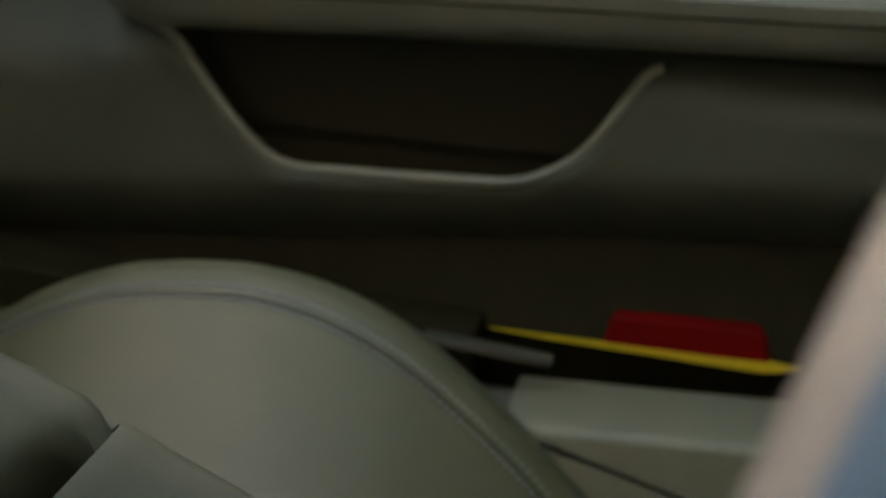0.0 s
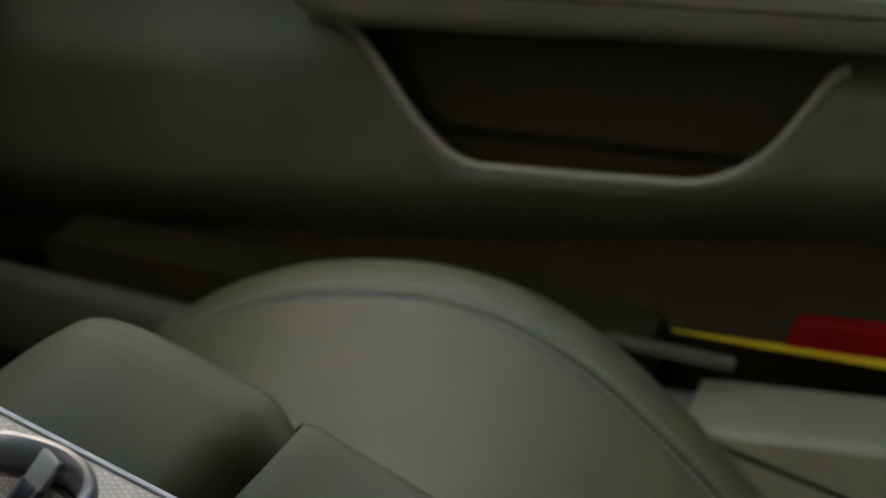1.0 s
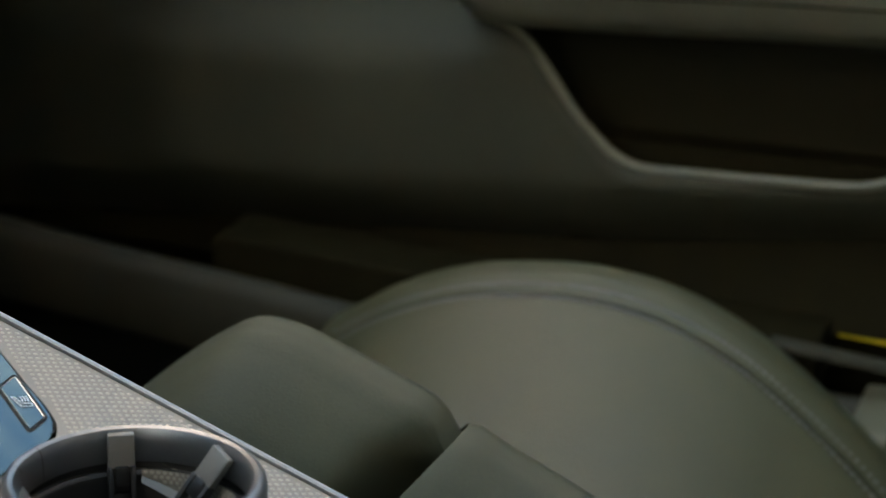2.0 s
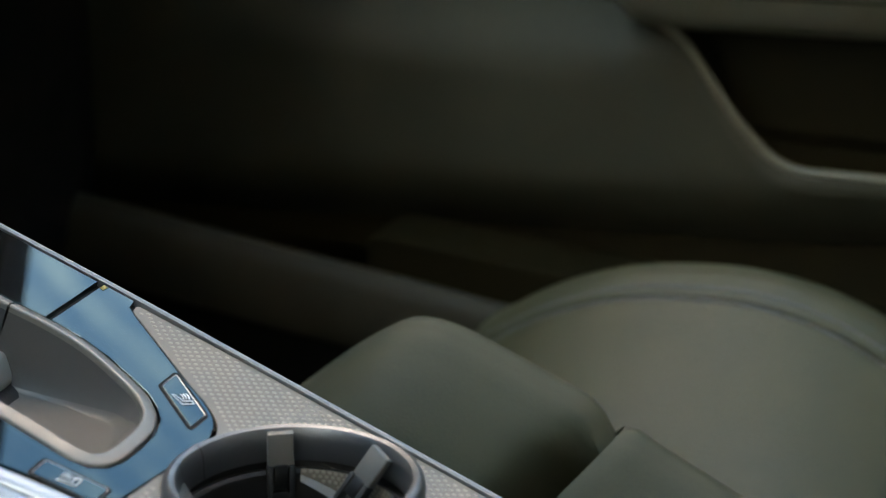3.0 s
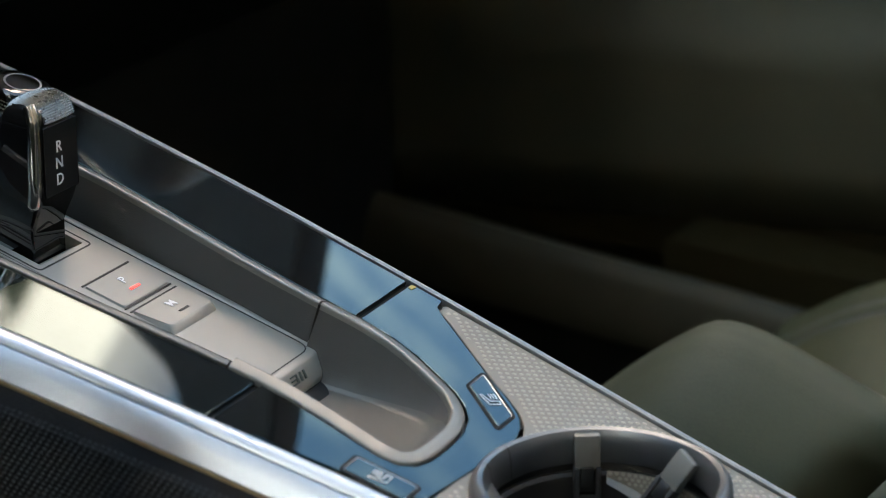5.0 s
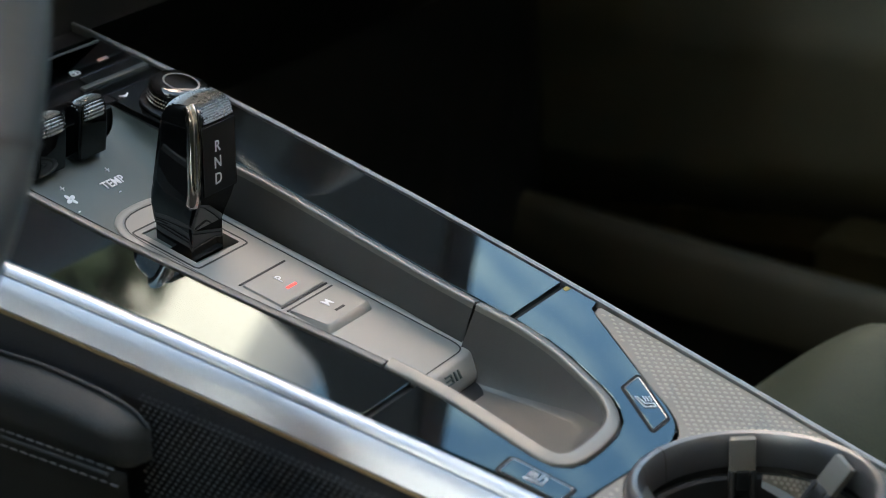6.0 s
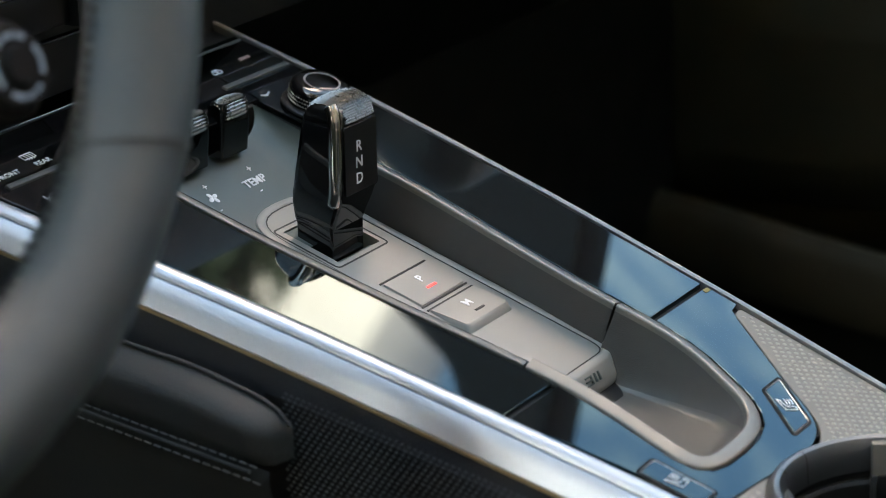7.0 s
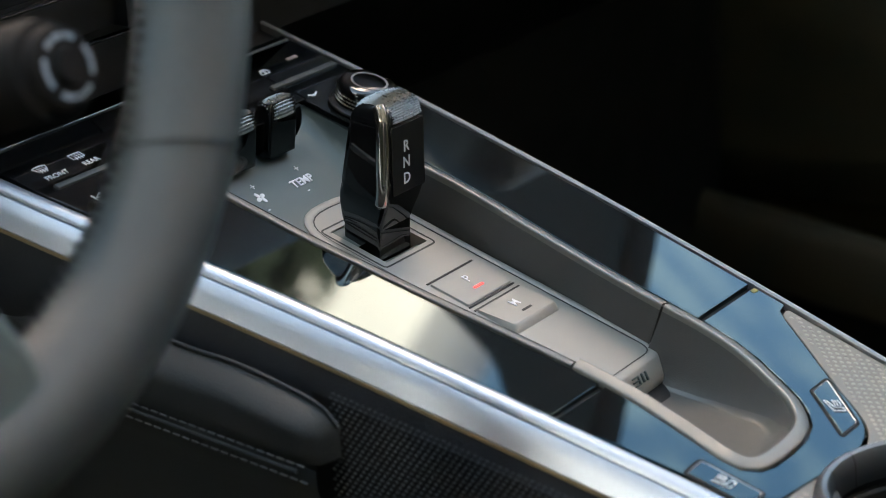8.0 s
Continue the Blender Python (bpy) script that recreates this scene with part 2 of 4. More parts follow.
# ---- centre console ----
console = thing("center_console", CONSOLE, "car centre console with gloss black panels and satin silver trim", "centre console")
FAR = [(-430, 66), (-352, 72), (-280, 74), (-200, 71.5), (-151, 68), (-100, 63.5), (-54, 58.5), (57, 46), (150, 36)]
NEAR = [(-430, -137), (-345, -122), (-289, -112), (-253, -102), (-190, -91), (-115, -80.5), (-58, -73.5), (20, -66), (150, -58)]
SLOT_FAR = [(-308, 30), (-247, 30.6), (-228, 30.4), (-205, 28.6), (-176, 25.7), (-149, 23.4), (-128, 22.4), (-112, 22.1), (-98, 20.1), (-86.4, 16.6), (-73.7, 10.9), (-64, 6), (-57.6, 0.8)]
SLOT_END = [(-52.4, -5.9), (-49.2, -15.4), (-48.2, -27.7), (-48.6, -39.8), (-50.6, -46.4), (-55.2, -50.6)]
SLOT_NEAR = [(-62, -51.5), (-72, -50.1), (-87, -47.9), (-102, -46.2), (-116, -46), (-128, -46.5), (-153, -48.8), (-176, -51.6), (-200, -53.9), (-225, -56), (-245, -57.4), (-283, -58.5)]


def at_h(pts, h=0.0):
    return mm([(x, y, h) for x, y in pts])


def body_under_panels():
    rear_far, rear_near = [p for p in FAR if p[0] < -90], [p for p in NEAR if p[0] < -60]
    pts = mm(rear_far + [(-32, 54), (-36, 10), (-36, -40), (-38, -70)] + list(reversed(rear_near)) + [(-283, -58)] + list(reversed(SLOT_NEAR)) + list(reversed(SLOT_END)) + list(reversed(SLOT_FAR)) + [(-430, 28)])
    return prism(pts, -0.004, -0.0026)


part("deck", body_under_panels(), BLACK, console)
# outer flanks
part("flank", sweep(curve_pts(at_h(FAR), 4), mm([(1.0, -2.0), (-2.0, -4.0), (-3.0, -30.0), (4.0, -180.0), (8.0, -330.0)])), DARK, console, "dark plastic console side")
NEARC = curve_pts(at_h(NEAR), 4)
part("trim_strip", sweep(curve_pts(at_h(FAR), 4), mm([(-1.2, -4), (-1.2, 0.3), (-0.8, 0.8), (0.7, 0.9), (1.2, 0.3), (1.2, -4)]), ring=True), TRIM, console, "thin bright silver edge strip")
# near band: a rounded bright lip, then the satin face, the amber edge and the dark flank
part("trim_lip", sweep(NEARC, mm([(-1.9, -3), (-1.9, -0.15), (-1.4, 0.15), (1.0, 0.05), (2.4, -0.5), (3.2, -1.3), (3.7, -2.2), (3.4, -3)]), ring=True), SILVER, console, "rounded bright silver lip")
part("trim_band", sweep(NEARC, mm([(3.0, -3.2), (4.3, -2.7), (4.9, -3.0), (8.0, -7.0), (10.6, -11.0), (10.2, -11.8), (-2, -11.8), (-2, -3.2)]), ring=True), SILVER, console, "broad satin silver trim band")
part("amber_line", sweep(NEARC, mm([(8.8, -11.7), (10.7, -11.7), (10.8, -12.9), (8.8, -12.9)]), ring=True), AMBER, console, "thin amber line below the silver band")
part("flank", sweep(NEARC, mm([(2.0, -12.5), (9.2, -12.5), (10.4, -15.5), (14.0, -42.0), (12.0, -48.0), (8.0, -52.0), (6.0, -90.0), (4.0, -330.0)])), FLANK, console, "dark soft console side")

# gloss panels
PANEL_FAR = [(-352, 69.5), (-280, 71.6), (-200, 69), (-151, 65.6), (-115.5, 62.6), (-115.5, 23.2), (-149, 24.4), (-176, 26.7), (-205, 29.6), (-228, 31.4), (-247, 31.7), (-309, 31), (-309, 33), (-352, 33)]
PANEL_NEAR = [(-283.5, -109.5), (-283.5, -59.6), (-245, -58.4), (-225, -57), (-200, -54.9), (-176, -52.6), (-153, -49.8), (-128, -47.5), (-115.5, -47), (-115.5, -78.6), (-190, -88.6), (-253, -99.4)]
PANEL_EDGE = [(-98.6, 61.2), (-97.4, 55.4)] + [(p.x, p.y) for p in curve_pts([(-92.5, 51.0, 0), (-80, 41.8, 0), (-67.5, 32.6, 0), (-56.5, 24.6, 0), (-46, 17.6, 0), (-38, 9.8, 0), (-34, 0, 0), (-33.4, -15, 0), (-35.5, -38, 0), (-38, -63, 0)], 6)]
PANEL_REAR = [(-113, 62.6)] + PANEL_EDGE + [(-62, -69.4), (-88, -73.8), (-95, -74.9), (-98, -76), (-100.4, -78), (-113, -79),
              (-113, -47), (-102, -47.2), (-87, -48.9), (-72, -51.1), (-62, -52.5), (-54.6, -51.6), (-49.6, -47), (-47.6, -40), (-47.2, -27.7), (-48.2, -15), (-51.4, -5.2), (-56.7, 1.7), (-63.3, 7), (-73.1, 11.9), (-86, 17.6), (-97.6, 21.1), (-113, 23.2)]
part("gloss_panel", prism(mm(PANEL_FAR), -0.0024, 0.0, 0.0003), PANEL, console)
part("gloss_panel", prism(mm(PANEL_NEAR), -0.0024, 0.0, 0.0003), PANEL, console)
part("gloss_panel", prism(mm(PANEL_REAR), -0.0024, 0.0, 0.0003), PANEL, console, "gloss black panel round the storage bowl")

# tray rim, walls and bowl
SLOT_FRONT_FAR = [p for p in SLOT_FAR if p[0] <= -128]
RIM_FAR = [(-264, 30.5), (-247, 30.6), (-228, 30.4), (-205, 28.6), (-176, 25.7), (-149, 23.4), (-128, 22.4)]
SLOT_FRONT_NEAR = [p for p in SLOT_NEAR if p[0] <= -128]
REAR_PATH = [(-127.2, 22.4)] + [p for p in SLOT_FAR if p[0] > -128] + SLOT_END + [p for p in SLOT_NEAR if p[0] > -128] + [(-127.2, -46.5)]
RIM = mm([(0, -1.8), (0.05, 0.0), (0.35, 0.5), (0.9, 0.8), (4.4, 1.8), (4.9, 1.85), (5.3, 1.6), (5.6, 0.8), (5.75, -0.1), (5.8, -1.0)])
RIM_NEAR = mm([(0, -1.5), (0.05, 0.4), (0.35, 0.75), (2.6, 0.9), (3.1, 0.6), (3.6, -0.4), (5.4, -3.4)])
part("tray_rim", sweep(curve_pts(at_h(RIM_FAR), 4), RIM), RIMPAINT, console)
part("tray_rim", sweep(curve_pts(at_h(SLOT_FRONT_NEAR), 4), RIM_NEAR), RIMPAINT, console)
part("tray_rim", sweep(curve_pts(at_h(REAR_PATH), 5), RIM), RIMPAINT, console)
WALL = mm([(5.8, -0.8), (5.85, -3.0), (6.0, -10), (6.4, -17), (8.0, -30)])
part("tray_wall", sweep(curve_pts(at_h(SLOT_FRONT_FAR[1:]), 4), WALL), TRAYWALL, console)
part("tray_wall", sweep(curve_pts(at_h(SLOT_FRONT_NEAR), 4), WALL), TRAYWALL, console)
part("tray_floor", prism(mm([(-315, 26), (-126, 20), (-126, -42), (-315, -54)]), -0.033, -0.029), BLACK, console)


BOWL_FLOOR = [(-140, 23.5), (-114, 22.5), (-100, 19), (-84, 13.5), (-70, 8), (-60, 4), (-50, 2)]   # rises to the rear like a scoop


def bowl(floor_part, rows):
    """The bowl in two skins of one paint, shade in their colours: dark side wall, lighter floor up to the rear rim."""
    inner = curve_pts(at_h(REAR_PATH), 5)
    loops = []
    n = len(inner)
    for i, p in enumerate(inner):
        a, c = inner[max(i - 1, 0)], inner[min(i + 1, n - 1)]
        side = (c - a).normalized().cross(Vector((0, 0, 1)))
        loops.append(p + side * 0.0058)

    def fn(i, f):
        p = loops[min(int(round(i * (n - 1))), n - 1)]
        # the dark tone ends where the shade on the far wall ends
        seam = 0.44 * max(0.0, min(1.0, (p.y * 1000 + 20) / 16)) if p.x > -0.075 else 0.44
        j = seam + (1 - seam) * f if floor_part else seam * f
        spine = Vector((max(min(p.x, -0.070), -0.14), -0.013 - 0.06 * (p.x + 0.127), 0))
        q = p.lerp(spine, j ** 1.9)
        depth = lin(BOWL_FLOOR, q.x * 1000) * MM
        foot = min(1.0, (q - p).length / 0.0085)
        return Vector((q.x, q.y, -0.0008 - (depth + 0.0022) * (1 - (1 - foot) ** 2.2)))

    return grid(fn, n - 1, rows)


part("bowl", bowl(True, 26), BOWL, console, "smooth satin grey storage bowl floor, lit tone in its colour")
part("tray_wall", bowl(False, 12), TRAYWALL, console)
part("slot", prism(rounded(mm([(-132, -14), (-112, -10), (-107.6, -3), (-108.4, 4), (-114, 10), (-132, 12)]), 0.004, 4), -0.0275, -0.0244), BLACK, console, "black slot in the bowl floor")


# woven inserts of the rear deck
CUP_X, CUP_Y = 6.2, -24.0


def weave(outline, pitch=4.0):
    """Small raised dots in staggered rows inside an outline, on a thin plate."""
    bm = bmesh.new()
    xs, ys = [p[0] for p in outline], [p[1] for p in outline]

    def inside(x, y):
        hit = False
        for (x1, y1), (x2, y2) in zip(outline, outline[1:] + outline[:1]):
            if (y1 > y) != (y2 > y) and x < (x2 - x1) * (y - y1) / (y2 - y1) + x1:
                hit = not hit
        return hit

    row, y = 0, min(ys)
    while y < max(ys):
        x = min(xs) + (pitch / 2 if row % 2 else 0)
        while x < max(xs):
            if all(inside(x + dx, y + dy) for dx in (-1.8, 1.8) for dy in (-1.8, 1.8)) and (x - CUP_X) ** 2 + (y - CUP_Y) ** 2 > 43 ** 2:
                six = [(math.cos(a), math.sin(a)) for a in (k * math.pi / 4 for k in range(8))]
                c = [bm.verts.new(((x + dx * 0.98) * MM, (y + dy * 0.98) * MM, -0.00072)) for dx, dy in six]
                t = [bm.verts.new(((x + dx * 0.55) * MM, (y + dy * 0.55) * MM, -0.00046)) for dx, dy in six]
                bm.faces.new(t)
                for k in range(8):
                    bm.faces.new((c[k], c[(k + 1) % 8], t[(k + 1) % 8], t[k]))
            x += pitch
        y += pitch / 2
        row += 1
    return bm


def arc(a0, a1, r=41.0, n=20):
    return [(CUP_X + r * 1.02 * math.cos(radians(a0 + (a1 - a0) * k / n)), CUP_Y + r * math.sin(radians(a0 + (a1 - a0) * k / n))) for k in range(n + 1)]
WEAVE_FAR = rounded([(-96.0, 54.8), (-97, 60.6), (-54, 56.8), (57, 44.3), (148, 34.2), (148, -24)] + arc(0, 180) + [(x + 1.4, y + 0.6) for x, y in reversed([p for p in PANEL_EDGE if -10 < p[1] < 52])], [1.0, 2.0] + [0] * 120, 3)
WEAVE_NEAR = rounded([(-99, -78.4), (-97.4, -76.2), (-94.6, -75.6), (-62, -70.2), (-37.2, -64), (-35.2, -25)] + arc(180, 360) + [(148, -25), (148, -55.5), (20, -63.5), (-58, -71.2)], [0] * 42, 3)
for outline in (WEAVE_FAR, WEAVE_NEAR):
    insert = part("woven_insert", prism(mm(outline), -0.0024, -0.0007, 0.0003, 1), WEAVE, console, "light grey insert with a raised woven pattern")
    tagged(part("weave", weave(outline), WEAVE_DOT, insert, "raised pale dots", sharp=80), kind="stuff")

# ---- seat heating switches ----
SEAT_ICON = [[(-2.6, 2.4), (-1.7, 2.2), (-0.4, -0.6), (2.6, -0.6), (2.6, -1.9), (-1.4, -1.9), (-2.6, 2.4)], [(0.2, 0.3), (0.5, 1.4), (0.2, 2.4)], [(1.2, 0.3), (1.5, 1.4), (1.2, 2.4)], [(2.2, 0.3), (2.5, 1.4), (2.2, 2.4)]]


def heating_switch(cx, cy, turn, skew, half, wide):
    m = CONSOLE @ pose(cx * MM, cy * MM, 0, 0, 0, turn)
    sw = thing("seat_heating_switch", m, "gloss black seat heating switch with a white seat symbol", "switch", "seat heating switches")

    def outline(grow, r):
        a, b = half + grow, wide + grow
        return rounded([(x - skew * y, y) for x, y in ((-a, -b), (a, -b), (a, b), (-a, b))], r, 3)

    part("groove", sweep(at_h(outline(0.0, 1.6), 0.0), mm([(-0.6, -0.4), (-0.6, 0.08), (0.7, 0.08), (0.7, -0.4)]), closed=True, ring=True), MATT, sw)
    part("frame", sweep(at_h(outline(-0.7, 1.3), 0.0), mm([(-0.16, -0.4), (-0.16, 0.15), (0.1, 0.3), (0.2, -0.4)]), closed=True, ring=True), EDGE, sw, "thin metal edge")
    part("key", prism(mm(outline(-1.0, 1.1)), -0.0005, 0.0003, 0.0002), PANEL, sw)
    strokes([[(x * 1.15, y * 1.5) for x, y in line] for line in SEAT_ICON], 0.28, pose(0, 0, 0.0005, 0, 0, 90), WHITE, sw, "symbol")
    return sw


heating_switch(-51.6, 12.4, -38.5, 0.8, 14.0, 5.2)
heating_switch(-54.6, -63.4, 2, 0.0, 12.6, 5.9)
part("fleck", prism(rounded(mm([(-112.6, 58.6), (-110.8, 58.2), (-110.4, 61.6), (-112.6, 61.8)]), 0.0004, 2), 0.0, 0.0002), FLECK, console, "small yellow fleck beside the joint")

# ---- switch panel with the P and M keys ----
PANEL_H = -16
switch_panel = thing("switch_panel", CONSOLE @ pose(0, 0, PANEL_H * MM), "satin grey switch panel round the gear lever", "switch panel")
PLATE = rounded([(-268, -29), (-268, 19), (-205, 18.5), (-122.5, 18.4), (-122, -26), (-205, -29)], [22, 22, 0, 10, 10, 0], 7)
HOLE = [(-252.5, -20), (-252.5, 7), (-225.5, 7), (-225.5, -20)]


def plate_with_hole():
    """The flat plate in two halves that meet along the middle, round the lever's opening."""
    outer = rounded([(-266, -26), (-266, 16), (-205, 15.6), (-125.1, 15.5), (-124.6, -23.6), (-205, -26)], [11, 11, 0, 2, 2, 0], 6)
    mid, x0, x1, y0, y1 = -7.0, -252.5, -225.5, -20, 7
    far = sorted((p for p in outer if p[1] > mid), key=lambda p: math.atan2(p[1] - mid, -(p[0] + 197)))
    near = sorted((p for p in outer if p[1] < mid), key=lambda p: math.atan2(mid - p[1], -(p[0] + 197)))
    bm = bmesh.new()
    for side, y in ((far, y1), (near, y0)):
        prism(mm([(-266, mid)] + side + [(-124.8, mid), (x1, mid), (x1, y), (x0, y), (x0, mid)]), -0.008, -0.0003, bm=bm)
    return bm


part("plate", plate_with_hole(), TITAN, switch_panel)


def border():
    """The raised border; towards the bowl it slopes down as a broad rounded end face."""
    bm = bmesh.new()
    out = [Vector((*p, 0)) * MM for p in PLATE]
    rows = []
    for i, p in enumerate(out):
        t = (out[(i + 1) % len(out)] - out[i - 1]).normalized()
        side = t.cross(Vector((0, 0, 1)))
        if side.dot(p - Vector((-0.19, -0.006, 0))) < 0:
            side = -side
        w = max(0.0, min(1.0, (p.x + 0.131) / 0.007))
        prof = [(-4.4, -0.6), (-3.4, -0.35), (-3.1, 0.1), (-2.5, 0.3), (-0.6 + 0.3 * w, 0.3), (0.2 + 0.5 * w, -0.1 - 0.1 * w), (0.5 + 4.6 * w, -1.0 - 4.4 * w), (0.6 + 5.3 * w, -1.4 - 5.8 * w), (0.6 + 5.1 * w, -2 - 7.4 * w), (0.6 + 2.0 * w, -3 - 9 * w), (0.6, -14)]
        rows.append([bm.verts.new(p + side * s * MM + Vector((0, 0, h * MM))) for s, h in prof])
    for a, b in zip(rows, rows[1:] + rows[:1]):
        for j in range(len(a) - 1):
            bm.faces.new((a[j], b[j], b[j + 1], a[j + 1]))
    return bm


part("border", border(), TITAN, switch_panel, "raised satin grey border with a sloping end")
part("groove", sweep(at_h(PLATE, 0), mm([(3.3, -0.6), (3.3, -0.10), (3.85, -0.10), (3.85, -0.6)]), closed=True, ring=True), BLACK, switch_panel, "thin dark groove inside the border")
badge = bmesh.new()
SLOPED = pose(-119.5 * MM, -1.5 * MM, -2.65 * MM, 0, 44, 0)   # on the sloping end face
for dx, dy, w, l in ((-1.5, -5.0, 0.6, 4.0), (0.0, -5.0, 0.6, 4.0), (1.5, -5.0, 0.6, 4.0), (0.0, -3.2, 3.5, 0.6), (0.0, -0.6, 3.5, 0.7), (0.0, 2.0, 3.5, 0.7)):
    rbox((w * MM, l * MM, 0.0008), 0, SLOPED @ pose(dx * MM, dy * MM, 0.0003), bm=badge)
# bars darker than the plate: the relief's shadow is in their colour
part("badge", badge, SLATE, switch_panel, "raised relief badge, dark for its shadows")


def key_block(x0, x1, slope, h, tilt):
    """A key whose rear edge slopes down by slope, its top rising to the rear by tilt."""
    bm = bmesh.new()
    rows = []
    for z, e, r in ((-0.5, 0.0, 1.0), (h - 0.35, 0.0 if slope < 1 else slope * 0.75, 1.0), (h, slope + 0.35, 1.0)):
        k = min(0.35, z + 0.5)
        out = rounded([(x0 + k * 0.6, -20 + k), (x1 - e, -20 + k + e * 0.25), (x1 - e, 9.5 - k - e * 0.25), (x0 + k * 0.6, 9.5 - k)], [0.5, 0.8 + slope * 0.5, 0.8 + slope * 0.5, 0.5], 4)
        rows.append([bm.verts.new((x * MM, y * MM, (z - (tilt * (x1 - x) / (x1 - x0) if z > 0 else 0)) * MM)) for x, y in out])
    n = len(rows[0])
    for a, b in zip(rows, rows[1:]):
        for j in range(n):
            bm.faces.new((a[j], a[(j + 1) % n], b[(j + 1) % n], b[j]))
    bm.faces.new(rows[-1])
    return bm


for x0, x1, slope, top, tilt, sym, bar in ((-205, -187, 0.2, 0.5, 0.0, "P", REDLIT), (-183, -164.0, 2.6, 2.6, 2.0, "M", BLACK)):
    key = part("key", key_block(x0, x1, slope, top, tilt), TITAN, switch_panel)
    rise, lean = tilt / (x1 - x0), -math.degrees(math.atan2(tilt, x1 - x0))
    h = (top + 0.12 - rise * (x1 - x0 - 6.5)) * MM
    lettering(sym, 0.0056, pose((x0 + 6.5) * MM, -4.5 * MM, h, 0, lean, 0) @ pose(0, 0, 0, 0, 0, 90), WHITE, key, "letter", bold=0.00005)
    part("indicator", rbox((0.0010, 0.0058, 0.0003), 0, pose((x0 + 12) * MM, -4.5 * MM, h + rise * 5.5 * MM, 0, lean, 0)), bar, key)
gap = bmesh.new()
for x in (-206.0, -186.2, -183.7):
    rbox((0.0007, 0.030, 0.0009), 0, pose(x * MM, -5.3 * MM, -0.00035), bm=gap)
part("joint", gap, BLACK, switch_panel, "dark joints beside the keys")
foot = sweep(at_h(rounded([(-255, -23.4), (-255, 9.4), (-223, 9.4), (-223, -23.4)], 2, 3), 0), mm([(-0.4, -0.6), (-0.4, -0.2), (0.4, -0.2), (0.4, -0.6)]), closed=True, ring=True)
part("surround", foot, BLACK, switch_panel, "thin dark line round the lever opening")
part("opening", prism(mm(HOLE), -0.012, -0.0075), BLACK, switch_panel)
part("guide", rbox((0.0034, 0.0255, 0.0012), 0.0003, pose(-0.2274, -0.0065, -0.0034, 0, -20, 0)), SLATE, switch_panel, "sloping guide at the rear of the lever opening")

# ---- gear lever ----
LEVER = CONSOLE @ pose(-233.5 * MM, -4.6 * MM, -22 * MM, 0, -15.5, 0)
lever = thing("gear_lever", LEVER, "stubby gloss black gear lever with a knurled metal top", "gear lever")


def lever_loft(levels, n=32, cap=True):
    """Rounded rectangles stacked along z: (z, half depth, half width, corner, shift)."""
    bm = bmesh.new()
    rows = []
    for z, a, b, r, s in levels:
        out = rounded([(-a, -b), (a, -b), (a, b), (-a, b)], r, 5)
        rows.append([bm.verts.new(((x + s) * MM, y * MM, z * MM)) for x, y in out])
    k = len(rows[0])
    for i in range(len(rows) - 1):
        for j in range(k):
            bm.faces.new((rows[i][j], rows[i][(j + 1) % k], rows[i + 1][(j + 1) % k], rows[i + 1][j]))
    if cap:
        bm.faces.new(rows[-1])
        bm.faces.new(rows[0])
    return bm




def bounds_loft(levels):
    """Rounded rectangles stacked along z: (z, rear and front in x, near and far in y, corner)."""
    bm = bmesh.new()
    rows = []
    for z, x0, x1, y0, y1, r in levels:
        rows.append([bm.verts.new((x * MM, y * MM, z * MM)) for x, y in rounded([(x0, y0), (x1, y0), (x1, y1), (x0, y1)], r, 6)])
    k = len(rows[0])
    for a, b in zip(rows, rows[1:]):
        for j in range(k):
            bm.faces.new((a[j], a[(j + 1) % k], b[(j + 1) % k], b[j]))
    bm.faces.new(rows[-1])
    bm.faces.new(rows[0])
    return bm


part("stem", bounds_loft([(-6, -13, 4.0, -12, 8.5, 1.2), (17, -13, 4.0, -12, 8.5, 1.2)]), GLOSS, lever)
part("handle", bounds_loft([(13.5, -13.2, 4.2, -11.8, 8.6, 1.6), (16.5, -14.2, 5.0, -12.2, 9.4, 2.0), (22.5, -15.0, 7.0, -12.5, 11.6, 2.4), (26.6, -15.0, 8.0, -12.5, 12.8, 2.8),
                            (27.4, -14.9, 8.1, -12.5, 12.9, 3.0), (40, -12.8, 8.0, -12.1, 12.7, 3.2), (54, -10.6, 8.0, -11.6, 12.5, 3.6), (57.4, -10.0, 7.6, -11.2, 12.2, 4.0), (60.0, -8.8, 6.4, -10.3, 11.3, 4.4), (61.8, -7.0, 4.4, -8.6, 9.8, 4.0), (62.6, -5.0, 2.4, -6.4, 7.6, 3.0)]), GLOSS, lever)
plate = part("face_plate", bounds_loft([(-0.4, -13.6, 13.6, -10.2, 10.4, 1.0), (0.25, -13.6, 13.6, -10.2, 10.4, 1.0), (0.45, -13.3, 13.3, -9.9, 10.1, 0.8)]), BLACK, lever, "flat black face with the gear letters")
plate.matrix_local = pose(8.05 * MM, 1.6 * MM, 40.7 * MM, 0, 90, 0)
part("frame_line", sweep(at_h(rounded([(-13.6, -10.2), (13.6, -10.2), (13.6, 10.4), (-13.6, 10.4)], 1.0, 4), 0.3), mm([(-0.15, -0.3), (-0.15, 0.1), (0.15, 0.1), (0.15, -0.3)]), closed=True, ring=True), DARKCHROME, plate, "thin metal outline")
for k, ch in enumerate("RND"):
    lettering(ch, 0.0062, pose(8.6 * MM, 0.3 * MM, (45.2 - 6.4 * k) * MM, 90, 0, 90), WHITE, lever, "letter", bold=0.00004)


